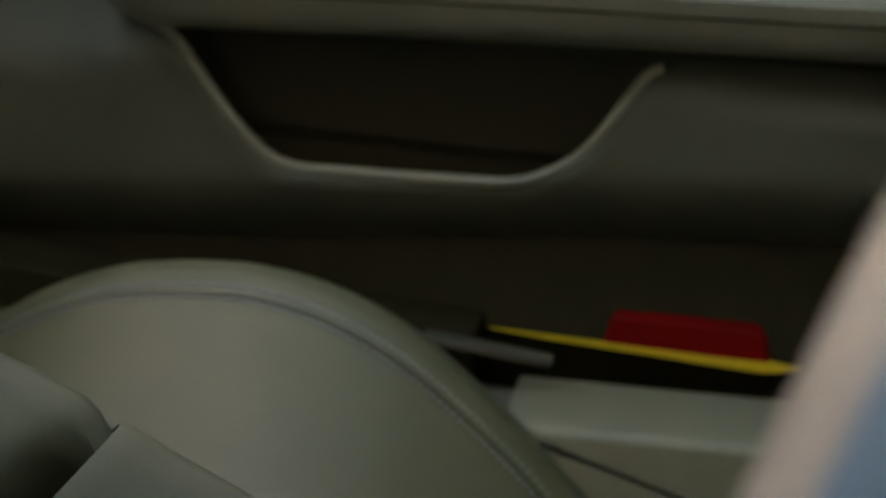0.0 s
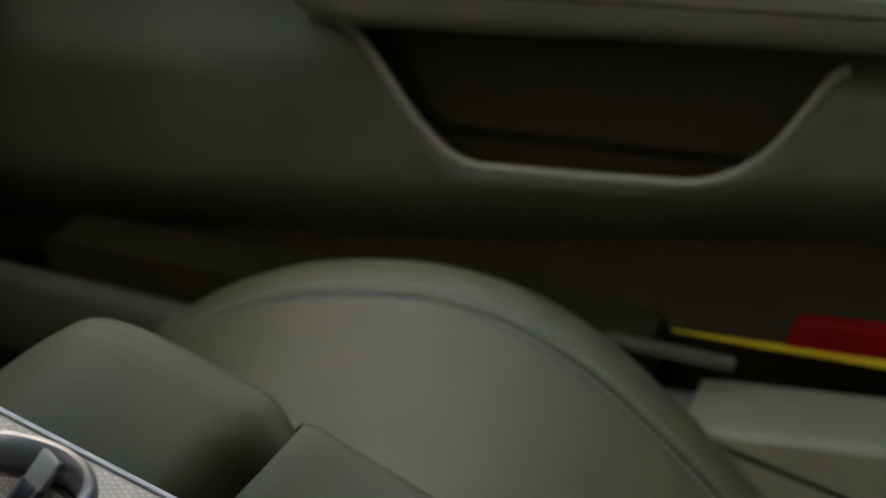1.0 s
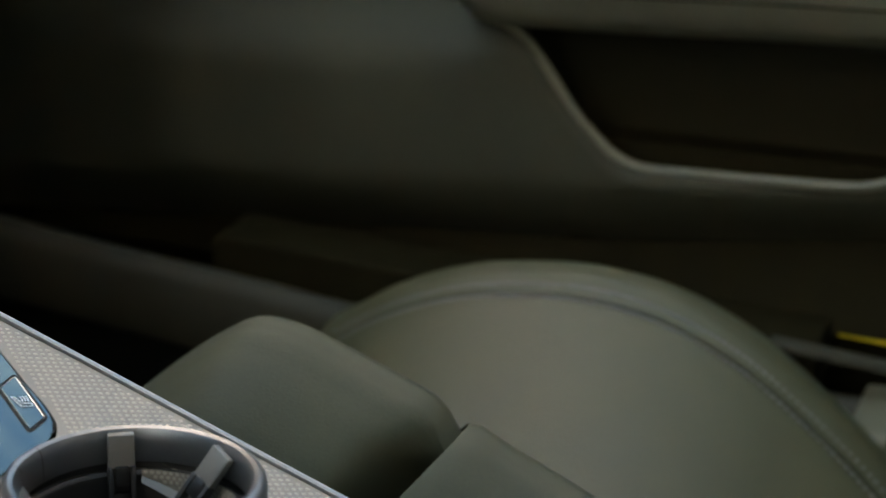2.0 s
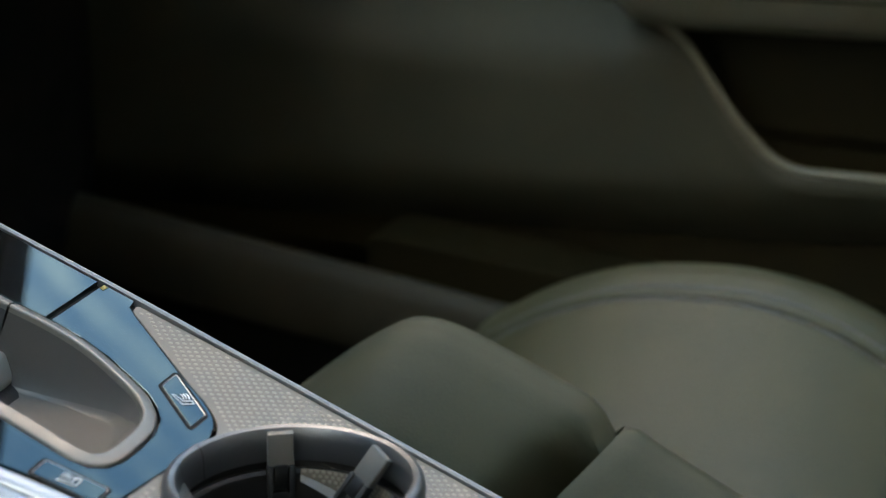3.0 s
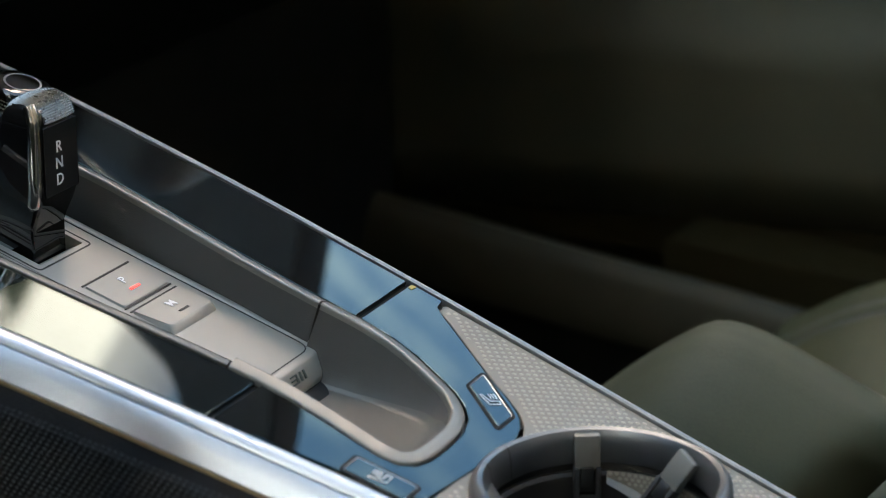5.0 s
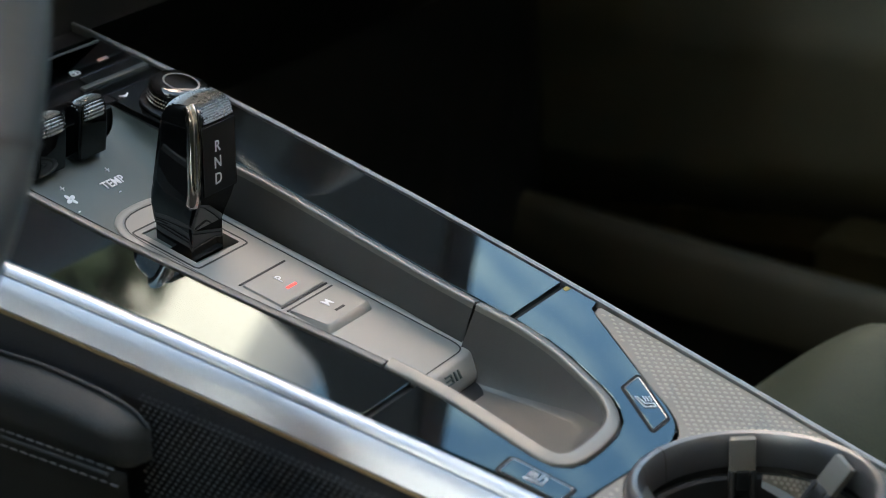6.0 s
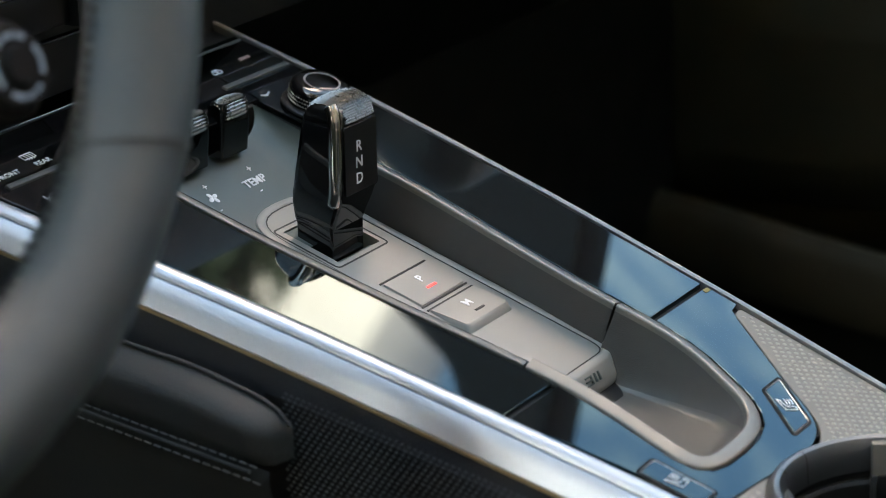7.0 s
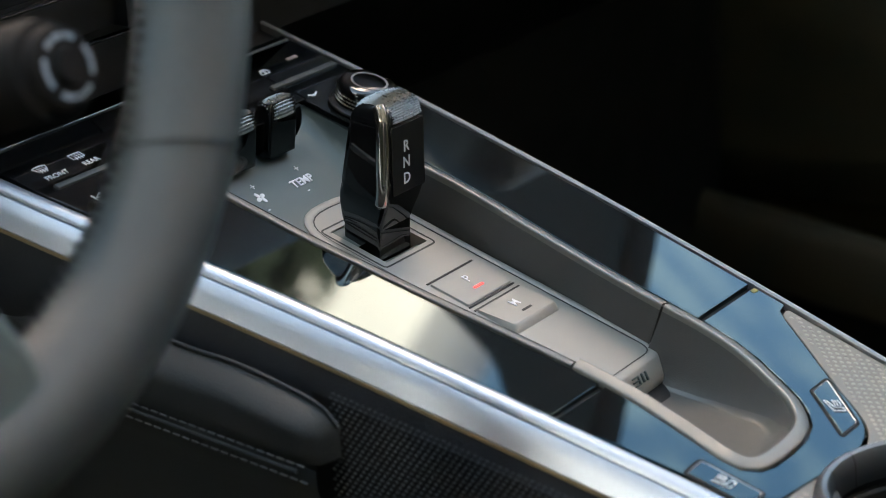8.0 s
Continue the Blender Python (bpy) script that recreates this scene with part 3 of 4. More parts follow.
def knurl_strip(profile, y0, y1, rows, cols, size):
    """A knurled skin that follows a profile of (x, z) and spans y0 to y1: rows of small pyramids."""
    bm = bmesh.new()
    line = curve_pts([(x, 0, z) for x, z in profile], 6)

    def at(p, q):
        f = p * (len(line) - 1)
        i = min(int(f), len(line) - 2)
        c = line[i].lerp(line[i + 1], f - i)
        t = (line[i + 1] - line[i]).normalized()
        e = abs(2 * q - 1) ** 3
        n = Vector((0, -1, 0)).cross(t)
        return (Vector((c.x, y0 + (y1 - y0) * q, c.z)) - n * 1.6 * e) * MM, t, n

    grid(lambda p, q: at(p, q)[0], 20, 12, bm)
    for i in range(rows):
        for j in range(cols):
            c, t, n = at((i + 0.5) / rows, (j + 0.25 + 0.5 * (i % 2)) / cols)
            a = Vector((0, 1, 0))
            v = [bm.verts.new(c + (t * ex * 0.75 + a * ey * 0.75) * size * MM) for ex, ey in ((-1, 0), (0, -1), (1, 0), (0, 1))]
            top = bm.verts.new(c + n * size * 0.7 * MM)
            for k in range(4):
                bm.faces.new((v[k], v[(k + 1) % 4], top))
    return bm


part("knurled_top", knurl_strip([(-10.6, 58.2), (-8.6, 61.4), (-4, 63.6), (0.5, 63.8), (4.6, 62.2), (7.4, 59.2), (8.5, 55.4)], -8.2, 12.6, 26, 20, 1.0), KNURL, lever, "knurled dark metal top", sharp=8)
part("edge_chrome", sweep(curve_pts(mm([(3.6, -11.0, 21.5), (4.6, -11.0, 25), (5.4, -10.9, 30), (5.4, -10.6, 42), (5.2, -10.1, 54), (4.2, -9.2, 59.0), (2.4, -8.4, 61.8)]), 6), [(x * 0.0027, y * 0.0027) for x, y in circle(1.0, 14)], up=(1, 0, 0), ring=True, scale=lambda k: min(1.0, 0.15 + 6 * k)), CHROME, lever, "bright chrome edge")
# ---- climate controls ----
climate = thing("climate_controls", CONSOLE, "gloss black touch panel with white climate symbols", "climate controls")
part("touch_panel", prism(mm([(-347, 68.5), (-347, -117), (-313, -113.5), (-284.5, -108), (-284.5, -58), (-309.5, -55), (-309.5, 32), (-347, 32)]), -0.0024, 0.0002, 0.0006), GLASSY, climate)


def wedge(i, j):
    """The slate panel, which curves up into a side wall towards the passenger."""
    z = -8.6 - 7.8 * min(1.0, i / 0.5) - 2.0 * max(0.0, i - 0.5)
    if j < 0.6:
        k = j / 0.6
        return Vector((-300 + 60 * i, -54 + 65 * k, z + 8 * max(0.0, 0.06 - k) / 0.06)) * MM
    a = (j - 0.6) / 0.4 * radians(86)
    rise = 1 - math.cos(a)
    return Vector((-300 + 60 * i - 9 * rise * (1 - i) - 14 * i * min(1.0, 3 * rise), 11 + 15.5 * math.sin(a), z + (0.5 - z) * rise)) * MM


part("wedge", grid(wedge, 16, 50), SLATE, climate, "slate grey panel below the toggles")
part("edge_strip", rbox((0.0009, 0.185, 0.002), 0.0003, pose(-0.3478, -0.0243, 0.0)), EDGE, climate, "thin bright front edge")
part("front_wall", rbox((0.002, 0.084, 0.028), 0.0004, pose(-0.3085, -0.014, -0.0146)), BLACK, climate)


def on_wedge(x, y):
    """A pose on the sloping slate panel, reading across the car."""
    return pose(x * MM, y * MM, (-8.6 - 7.8 * (x + 300) / 30 + 0.2) * MM, 0, 14.57, 0) @ pose(0, 0, 0, 0, 0, 90)


lettering("TEMP", 0.0054, on_wedge(-281, -2.4), WHITE, climate, "lettering", bold=0.00008)
for sym, x, y in (("+", -287, 1), ("-", -276.5, -4), ("+", -287.5, -26), ("-", -276, -29.5)):
    lettering(sym, 0.005, on_wedge(x, y), WHITE, climate, "symbol")
fan = bmesh.new()
for a in (20, 110, 200, 290):
    bmesh.ops.create_uvsphere(fan, u_segments=10, v_segments=6, radius=1.0, matrix=on_wedge(-282, -27.4) @ pose(0, 0, 0, 0, 0, a) @ Matrix.Translation((0.0016, 0, 0)) @ Matrix.Diagonal((0.0015, 0.0010, 0.0002, 1)))
part("symbol", fan, WHITE, climate)
TOUCH = 0.0004
for text, x, y in (("REAR", -323.5, -81), ("FRONT", -323.5, -99.5)):
    lettering(text, 0.0036, pose(x * MM, y * MM, TOUCH, 0, 0, 90), WHITE, climate, "lettering")
strokes([[(-3, -1.6), (3, -1.6), (3, 1.6), (-3, 1.6), (-3, -1.6)], [(-1.4, -2.4), (-1.0, -0.6), (-1.4, 0.8)], [(0, -2.4), (0.4, -0.6), (0, 0.8)], [(1.4, -2.4), (1.8, -0.6), (1.4, 0.8)]], 0.4, pose(-329.5 * MM, -83 * MM, TOUCH, 0, 0, 90), WHITE, climate)
strokes([[(-2.2, -1.4), (2.2, -1.4), (3.4, 1.2), (1.6, 1.8), (-1.6, 1.8), (-3.4, 1.2), (-2.2, -1.4)], [(-1.4, -2.4), (-1.0, -0.6), (-1.4, 0.8)], [(0, -2.4), (0.4, -0.6), (0, 0.8)], [(1.4, -2.4), (1.8, -0.6), (1.4, 0.8)]], 0.4, pose(-330 * MM, -101.5 * MM, TOUCH, 0, 0, 90), WHITE, climate)
strokes([[(-2.4, -1.8), (-2.4, 1.8)], [(-1.6, 0), (1.8, 1.8), (1.8, -1.8), (-1.6, 0)]], 0.45, pose(-304 * MM, -98 * MM, TOUCH, 0, 0, 90), WHITE, climate)
strokes([[(-2.6, -0.8), (-1.2, 1.4), (1.6, 1.4), (2.8, -0.4), (2.2, -1.4), (-2.4, -1.4), (-2.6, -0.8)], [(-0.8, 0.4), (1.0, 0.0)], [(0.0, -0.8), (0.6, 1.0)]], 0.5, pose(-334 * MM, 35 * MM, TOUCH, 0, 0, 90), WHITE, climate)
strokes([[(-2.8, 0.4), (0, -0.6), (2.4, 0.6)], [(-1.8, -0.6), (-0.6, -1.0)]], 0.7, pose(-310 * MM, 38 * MM, TOUCH, 0, 0, 90), WHITE, climate)
auto_mark = material("dim_red_print", (0.35, 0.22, 0.20), 0.5)
strokes([[(-3, 0.6), (3, 0.6)], [(-3, -0.6), (3, -0.6)], [(-3, 0), (3, 0)]], 0.5, pose(-336 * MM, 56 * MM, TOUCH, 0, 0, 90), auto_mark, climate)
for y0, y1, x in ((26, 68, -322.5), (-107, -70, -317)):
    part("finger_rest", prism(mm([(x - 1.4, y0), (x + 1.4, y0), (x + 1.4, y1), (x - 1.4, y1)]), -0.0005, 0.0014, 0.0005), TRAYWALL, climate, "raised dark finger rest")
part("warning_mark", rbox((0.002, 0.004, 0.0004), 0, pose(-0.3215, -0.052, TOUCH)), AMBER, climate)


def toggle(x, y):
    """A climate paddle: gloss sides and a knurled top."""
    m = CONSOLE @ pose(x * MM, y * MM, -7.5 * MM, 0, -10, 0)
    tg = thing("climate_toggle", m, "black climate toggle with a knurled metal top", "toggle switch", "climate toggles")
    part("paddle", lever_loft([(0, 4.4, 8.6, 1.5, 0), (13, 4.4, 8.6, 1.5, 0), (19.5, 4.0, 8.3, 1.5, 0), (22, 3.0, 7.8, 1.5, 0)]), GLOSS, tg)
    part("knurled_top", knurl_strip([(-4.2, 18.5), (-2.8, 21.6), (0, 22.8), (2.8, 21.9), (4.3, 19.0), (4.7, 15.5)], -8.0, 8.6, 13, 16, 0.95), KNURL, tg, "knurled metal top", sharp=10)
    return tg


toggle(-297, -2)
toggle(-297, -27)

dial = thing("volume_dial", CONSOLE @ pose(-292 * MM, 49 * MM, 0), "low gloss black rotary dial with a ring mark", "dial")
part("base", lathe(mm([(0.0, 0.4), (15.0, 0.4), (15.0, 1.4), (14.0, 2.0), (0.0, 2.0)]), 40), BLACK, dial)
part("knob", lathe(mm([(0.0, 1.9), (12.6, 1.9), (12.8, 8), (12.5, 9.6), (11.4, 10.8), (10.0, 11.2), (0.0, 11.2)]), 48), GLOSS, dial)
part("ring_mark", lathe(mm([(6.9, 11.25), (6.9, 11.4), (7.7, 11.4), (7.7, 11.25)]), 40), TRIM, dial)
grip = bmesh.new()
for k in range(60):
    a = 2 * math.pi * k / 60
    for z in (3.6, 5.2, 6.8):
        bmesh.ops.create_cone(grip, cap_ends=False, segments=4, radius1=0.0008, radius2=0, depth=0.0007, matrix=Matrix.Translation((0.0128 * math.cos(a + z * 0.03), 0.0128 * math.sin(a + z * 0.03), z * MM)) @ Matrix.Rotation(a, 4, "Z") @ Matrix.Rotation(radians(90), 4, "Y"))
tagged(part("knurl", grip, KNURL, dial, "knurled edge", sharp=10), kind="stuff")

# ---- cup holder ----
cup = thing("cup_holder", Matrix.Translation((0.0104, -0.024, 0.5630)), "round grey cup holder with folding spring clips", "cup holder")
part("ring", lathe(mm([(43.2, -20), (44.0, -12), (44.4, -5), (44.0, -2.4), (43.0, -0.7), (41.6, 0), (40.0, -0.5), (39.0, -2.0), (38.5, -5), (38.2, -12.0), (38.6, -12.6), (42.0, -12.8)]), 80), CUP, cup, "rounded satin grey ring")
part("well", lathe(mm([(42.0, -12.6), (41.2, -16.4), (39.6, -16.8), (38.6, -16.6), (37.8, -17.0), (37.4, -18.6), (36.6, -50), (33.0, -54), (0.0, -54)]), 64), BLACK, cup)
part("lip", lathe(mm([(41.0, -16.2), (39.4, -15.6), (38.4, -15.8), (37.6, -17.0)]), 64), DARK, cup)
RING = [(43.2, -20), (44.0, -12), (44.4, -5), (44.0, -2.4), (43.0, -0.7), (41.6, 0), (40.0, -0.5), (39.0, -2.0), (38.5, -5), (38.2, -12.0)]
for a in (168, 190):
    part("joint", grid(lambda i, j: Vector(((41.3 + (RING[round(j * 9)][0] - 41.3) * 1.06) * math.cos(radians(a + 0.7 * i)), (41.3 + (RING[round(j * 9)][0] - 41.3) * 1.06) * math.sin(radians(a + 0.7 * i)), RING[round(j * 9)][1] + 0.12)) * MM, 1, 9), BLACK, cup)


def clip(m):
    """A spring clip: a rounded tongue on a forked hinge."""
    c = part("clip", rbox((0.0036, 0.0092, 0.0135), 0.0007, pose(0, 0, -0.0062)), CLIP, cup, "hinged spring clip")
    c.matrix_local = m
    part("hinge", rbox((0.0042, 0.0050, 0.0075), 0.0007, pose(-0.0006, 0, -0.0150)), BLACK, c)
    for s in (-1, 1):
        part("fork", rbox((0.0044, 0.0020, 0.012), 0.0006, pose(-0.0004, s * 0.0038, -0.0175)), DARK, c)
    part("arm", rbox((0.0036, 0.0090, 0.016), 0.0007, pose(0.0004, 0, -0.030)), BLACK, c)
    return c


clip(pose(0, 0, 0, 0, 0, 122) @ pose(0.0365, 0, -0.0012))
lean = Vector((8.0, 4.0, 13.5)).normalized()
out = Vector((math.cos(radians(60)), math.sin(radians(60)), 0))
across = lean.cross(out).normalized()
leaning = Matrix((across.cross(lean), across, lean)).transposed().to_4x4()
clip(Matrix.Translation((0.0190, 0.0310, -0.0022)) @ leaning)


def tongue(a, z, r):
    return Vector((r * math.cos(radians(a)), r * math.sin(radians(a)), z)) * MM


flap = part("flap", grid(lambda i, j: tongue(111 - 66 * i, -14.6 - (2.4 + 17 * i) * j, 36.3), 24, 3), WEAVE, cup, "woven grey flap between the clips")
part("flap_edge", grid(lambda i, j: tongue(111 - 66 * i, -17.0 - 17 * i - (1.5 + 4 * i) * j, 36.2 - 2.5 * j), 24, 2), CLIP, flap, "plain lower edge")
dots = bmesh.new()
for r in range(12):
    for k in range(20):
        a, z = 109 - 3.6 * (k + 0.5 * (r % 2)), -15.6 - 1.7 * r
        if z > -14.6 - (1.2 + 17 * (111 - a) / 66) and a > 48:
            c = tongue(a, z, 36.3)
            v = [dots.verts.new(tongue(a + 1.3 * math.cos(q), z + 0.8 * math.sin(q), 36.2)) for q in (k2 * math.pi / 3 for k2 in range(6))]
            top = dots.verts.new(tongue(a, z, 35.9))
            for q in range(6):
                dots.faces.new((v[q], v[(q + 1) % 6], top))
tagged(part("weave", dots, WEAVE_DOT, flap, "raised pale dots", sharp=80), kind="stuff")
# ---- knee pad and lower console on the driver's side ----
knee = thing("knee_pad", Matrix(), "black leather knee pad with grey double stitching", "knee pad")
PAD_X0, PAD_X1, PAD_Y = -0.50, -0.170, -0.118


def pad_edges(x):
    """Upper edge and stitched seam of the pad at x."""
    x += 0.008
    top = lin(smooth_table([(-0.50, 0.633), (-0.32, 0.610), (-0.234, 0.599), (-0.206, 0.5965), (-0.185, 0.5925), (-0.173, 0.5895), (-0.166, 0.5862), (-0.162, 0.582)]), x)
    low = lin([(-0.50, 0.600), (-0.255, 0.5785), (-0.170, 0.5705), (-0.163, 0.5695), (-0.160, 0.573)], x)
    return top, low


def pad_surface(i, j):
    x = PAD_X0 + (PAD_X1 - PAD_X0) * i
    top, low = pad_edges(x)
    z = top + (low - top) * j
    end = max(0.0, (x - (PAD_X1 - 0.014)) / 0.014)
    swell = (0.013 * (1 - (max(0.0, 0.45 - j) / 0.45) ** 2.4) - 0.0015 * max(0.0, j - 0.8) / 0.2) * math.sqrt(max(0.0, 1 - end * end))
    return Vector((x, PAD_Y - max(swell, 0.0), z))


part("cushion", grid(pad_surface, 110, 16), LEATHER_BLACK, knee)
part("skirt", grid(lambda i, j: Vector((PAD_X0 + (-0.1705 - PAD_X0) * i, PAD_Y - 0.0135 - 0.0015 * math.sin(math.pi * min(1, j * 14)) + 0.03 * j, pad_edges(PAD_X0 + (-0.1705 - PAD_X0) * i)[1] + 0.0005 - 0.17 * j)), 30, 30), LEATHER_BLACK, knee)
part("seam", sweep([Vector((x, PAD_Y - 0.0148, pad_edges(x)[1] - 0.0012)) for x in (-0.49 + 0.006 * k for k in range(53))], [(a * 0.0009, b * 0.0007) for a, b in circle(1, 8)], ring=True), LEATHER_BLACK, knee)
part("piping", sweep([Vector((x, PAD_Y - 0.0012, pad_edges(x)[0] + 0.0006)) for x in (-0.49 + 0.005 * k for k in range(65))], [(a * 0.0008, b * 0.0008) for a, b in circle(1, 8)], ring=True), LEATHER_BLACK, knee, "thin piping along the upper edge")
st = bmesh.new()
for k in range(80):
    x = -0.495 + 0.0043 * k
    for dx, dz in ((0.0, -0.0012), (0.002, 0.0038)):
        if x + dx < -0.1745:
            z = pad_edges(x + dx)[1] - dz
            rbox((0.0030, 0.0007, 0.0005), 0.0001, pose(x + dx, PAD_Y - 0.0143 - (0.0012 if dz > 0 else 0.0), z, 0, 6, 0), 1, bm=st)
tagged(part("stitching", st, THREAD, knee, "grey double stitching"), kind="stuff")

mesh_panel = thing("speaker_fabric", Matrix(), "coarse black woven fabric panel on the console side", "fabric panel")
part("backing", grid(lambda i, j: Vector((-0.182 + 0.44 * i, -0.117 + 0.026 * i, 0.592 - 0.095 * i - 0.30 * j)), 8, 8), BLACK, mesh_panel)
nubs = bmesh.new()
for r in range(24):
    for c in range(94):
        x = -0.178 + 0.0024 * (c + 0.5 * (r % 2))
        z = 0.590 - 0.215 * (x + 0.16) - 0.0019 * r
        y = -0.117 + 0.026 * (x + 0.182) / 0.44
        if x < -0.1745:
            continue
        v = [nubs.verts.new((x + a * 0.0011, y - 0.0002, z + b * 0.0008)) for a, b in ((-1, 0), (0, -1), (1, 0), (0, 1))]
        t = nubs.verts.new((x, y - 0.0008, z))
        for k in range(4):
            nubs.faces.new((v[k], v[(k + 1) % 4], t))
tagged(part("weave", nubs, FABRIC, mesh_panel, "raised coarse weave", sharp=80), kind="stuff")

# ---- steering wheel ----
WHEEL = Matrix.Translation((-0.170, -0.36, 0.829)) @ Matrix.Rotation(radians(-20), 4, "Y") @ Matrix.Rotation(radians(90), 4, "Y")
wheel = thing("steering_wheel", WHEEL, "grey leather steering wheel with stitched rim", "steering wheel")
# local axes: x down the wheel's face, y across to the passenger, z towards the driver
RIM_R = 0.1715
def rim_fn(i, j):
    a, b = 2 * math.pi * i, 2 * math.pi * j
    r = 0.0160 * (1.0 + 0.06 * math.cos(2 * b))
    R = RIM_R + r * math.cos(b)
    return Vector((R * math.cos(a), R * math.sin(a), 1.08 * r * math.sin(b)))
part("rim", grid(rim_fn, 160, 24, closed_v=True), WHEEL_LEATHER, wheel)
sts = bmesh.new()
for k in range(220):
    a = 2 * math.pi * k / 220
    b = radians(191)
    p = Vector(((RIM_R + 0.0171 * math.cos(b)) * math.cos(a), (RIM_R + 0.0171 * math.cos(b)) * math.sin(a), 0.0180 * math.sin(b)))
    rbox((0.0019, 0.0013, 0.0062), 0.0004, Matrix.Translation(p) @ Matrix.Rotation(a, 4, "Z") @ Matrix.Rotation(math.pi - b, 4, "Y") @ Matrix.Rotation(radians(20), 4, "X"), 1, bm=sts)
tagged(part("stitching", sts, BLACK, wheel, "dark cross stitching along the rim"), kind="stuff")
for a in (47, 105, -47, -105):
    lap = []
    for k in range(32):
        b = 2 * math.pi * k / 32
        q = radians(a) + math.copysign(0.043, a) * math.cos(b)
        lap.append(Vector(((RIM_R + 0.0168 * math.cos(b)) * math.cos(q), (RIM_R + 0.0168 * math.cos(b)) * math.sin(q), 0.0172 * math.sin(b))))
    sm = sweep(lap, [(q * 0.0005, w * 0.0003) for q, w in circle(1, 6)], up=(math.sin(radians(a)), -math.cos(radians(a)), 0.01), closed=True, ring=True)
    part("seam", sm, BLACK, wheel)
for a in (80, -80):
    sp = sweep([Vector((r * math.cos(radians(a)), r * math.sin(radians(a)), z)) for r, z in ((0.05, -0.03), (0.10, -0.022), (0.145, -0.008), (0.162, -0.002))], mm([(-17, -3), (-15, 3), (15, 3), (17, -3)]), up=(0, 0, 1), ring=True)
    part("spoke", sp, DARK, wheel)
part("hub", lathe(mm([(0, 4), (40, 2), (58, -8), (64, -26), (60, -50), (0, -50)]), 40, pose(0, 0, -0.028)), LEATHER_BLACK, wheel)
for a in (13.5, -13.5):
    part("spoke", sweep([Vector((r * math.cos(radians(a)), r * math.sin(radians(a)), z)) for r, z in ((0.05, -0.03), (0.10, -0.024), (0.145, -0.012), (0.160, -0.004))], mm([(-11, -4), (-9, 3), (9, 3), (11, -4)]), up=(0, 0, 1), ring=True), SLATE, wheel, "slate grey lower spoke")
FORK = [(120, 26), (134, 36.5), (147.5, 42.5), (157, 42.8), (164, 40), (167.2, 33.5), (166.5, 22), (162, 8), (120, 4)]
WINDOW = [(141, 27), (147.6, 34.5), (157, 36.6), (162.6, 34.5), (162.8, 27), (160, 14), (141, 12)]
for s in (1, -1):
    fork = part("fork", prism(rounded(mm([(x, s * y) for x, y in (FORK if s > 0 else reversed(FORK))]), 0.003, 3), -0.006, 0.0130, 0.003, 3), SLATE, wheel, "slate blue spoke fork")
    part("fork_insert", prism(rounded(mm([(x, s * y) for x, y in (WINDOW if s > 0 else reversed(WINDOW))]), 0.003, 3), 0.0120, 0.0134, 0.0004, 1), SLATE, fork, "satin slate insert")
part("column", lathe(mm([(30, -40), (34, -70), (38, -150), (40, -300)]), 28), BLACK, wheel, "black steering column shroud")
mode = part("mode_dial", lathe(mm([(0, 3), (5, 3), (6, 1), (10.2, 1), (11.4, 0.4), (12.2, -3), (12.2, -34), (0, -34)]), 40), MATT, wheel, "round drive mode dial with pale marks")
mode.matrix_local = pose(0.085, 0.107, -0.010)
for a0, a1 in ((-40, -8), (-2, 14), (20, 40), (62, 118), (142, 165), (171, 196), (202, 220), (242, 298)):
    pts = [Vector((8.6 * math.cos(radians(a0 + (a1 - a0) * k / 10)), 8.6 * math.sin(radians(a0 + (a1 - a0) * k / 10)), 1.2)) * MM for k in range(11)]
    part("mark", sweep(pts, mm([(-0.8, -0.1), (-0.8, 0.15), (0.8, 0.15), (0.8, -0.1)]), ring=True), MARK, mode, "pale blue mark")
part("collar", lathe(mm([(12.3, -4), (14.5, -5), (16, -12), (16, -40)]), 36), MATT, mode)

# ---- dashboard ----
dash = thing("dashboard", Matrix(), "black dashboard with thin metal strips and air vents", "dashboard")
part("lower_panel", sweep([Vector((-0.36, -0.72, 0)), Vector((-0.36, 0.72, 0))], [(0.012, 0.652), (0.010, 0.672), (0.006, 0.70), (0.03, 0.78), (0.02, 0.84), (-0.10, 0.92), (-0.45, 0.94), (-0.45, 0.30), (-0.20, 0.30), (-0.05, 0.60)], ring=True), BLACK, dash)
for y0, y1, z in ((-0.30, 0.30, 0.699), (-0.30, 0.30, 0.678)):
    part("metal_strip", rbox((0.004, y1 - y0, 0.0010), 0.0003, pose(-0.338, (y0 + y1) / 2, z)), DARKCHROME, dash, "thin metal strip")
part("vent_face", rbox((0.012, 0.60, 0.017), 0.002, pose(-0.348, 0, 0.6885)), BLACK, dash)
for y in (-0.024, -0.10, 0.06):
    part("vent_divider", rbox((0.014, 0.0012, 0.018), 0.0003, pose(-0.344, y, 0.6885)), DARK, dash)
part("glove_box", rbox((0.42, 0.50, 0.42), 0.06, pose(-0.64, 0.42, 0.55), 5), MATT, dash, "dark matt glove box lid")
# unseen overhang added to shade the door and darken reflections
part("shade_overhang", rbox((0.43, 0.48, 0.11), 0.03, pose(-0.49, 0.48, 0.735), 3), BLACK, dash)
# ---- passenger seat ----
seat = thing("passenger_seat", Matrix(), "grey-green leather passenger seat with seamed bolsters", "car seat")


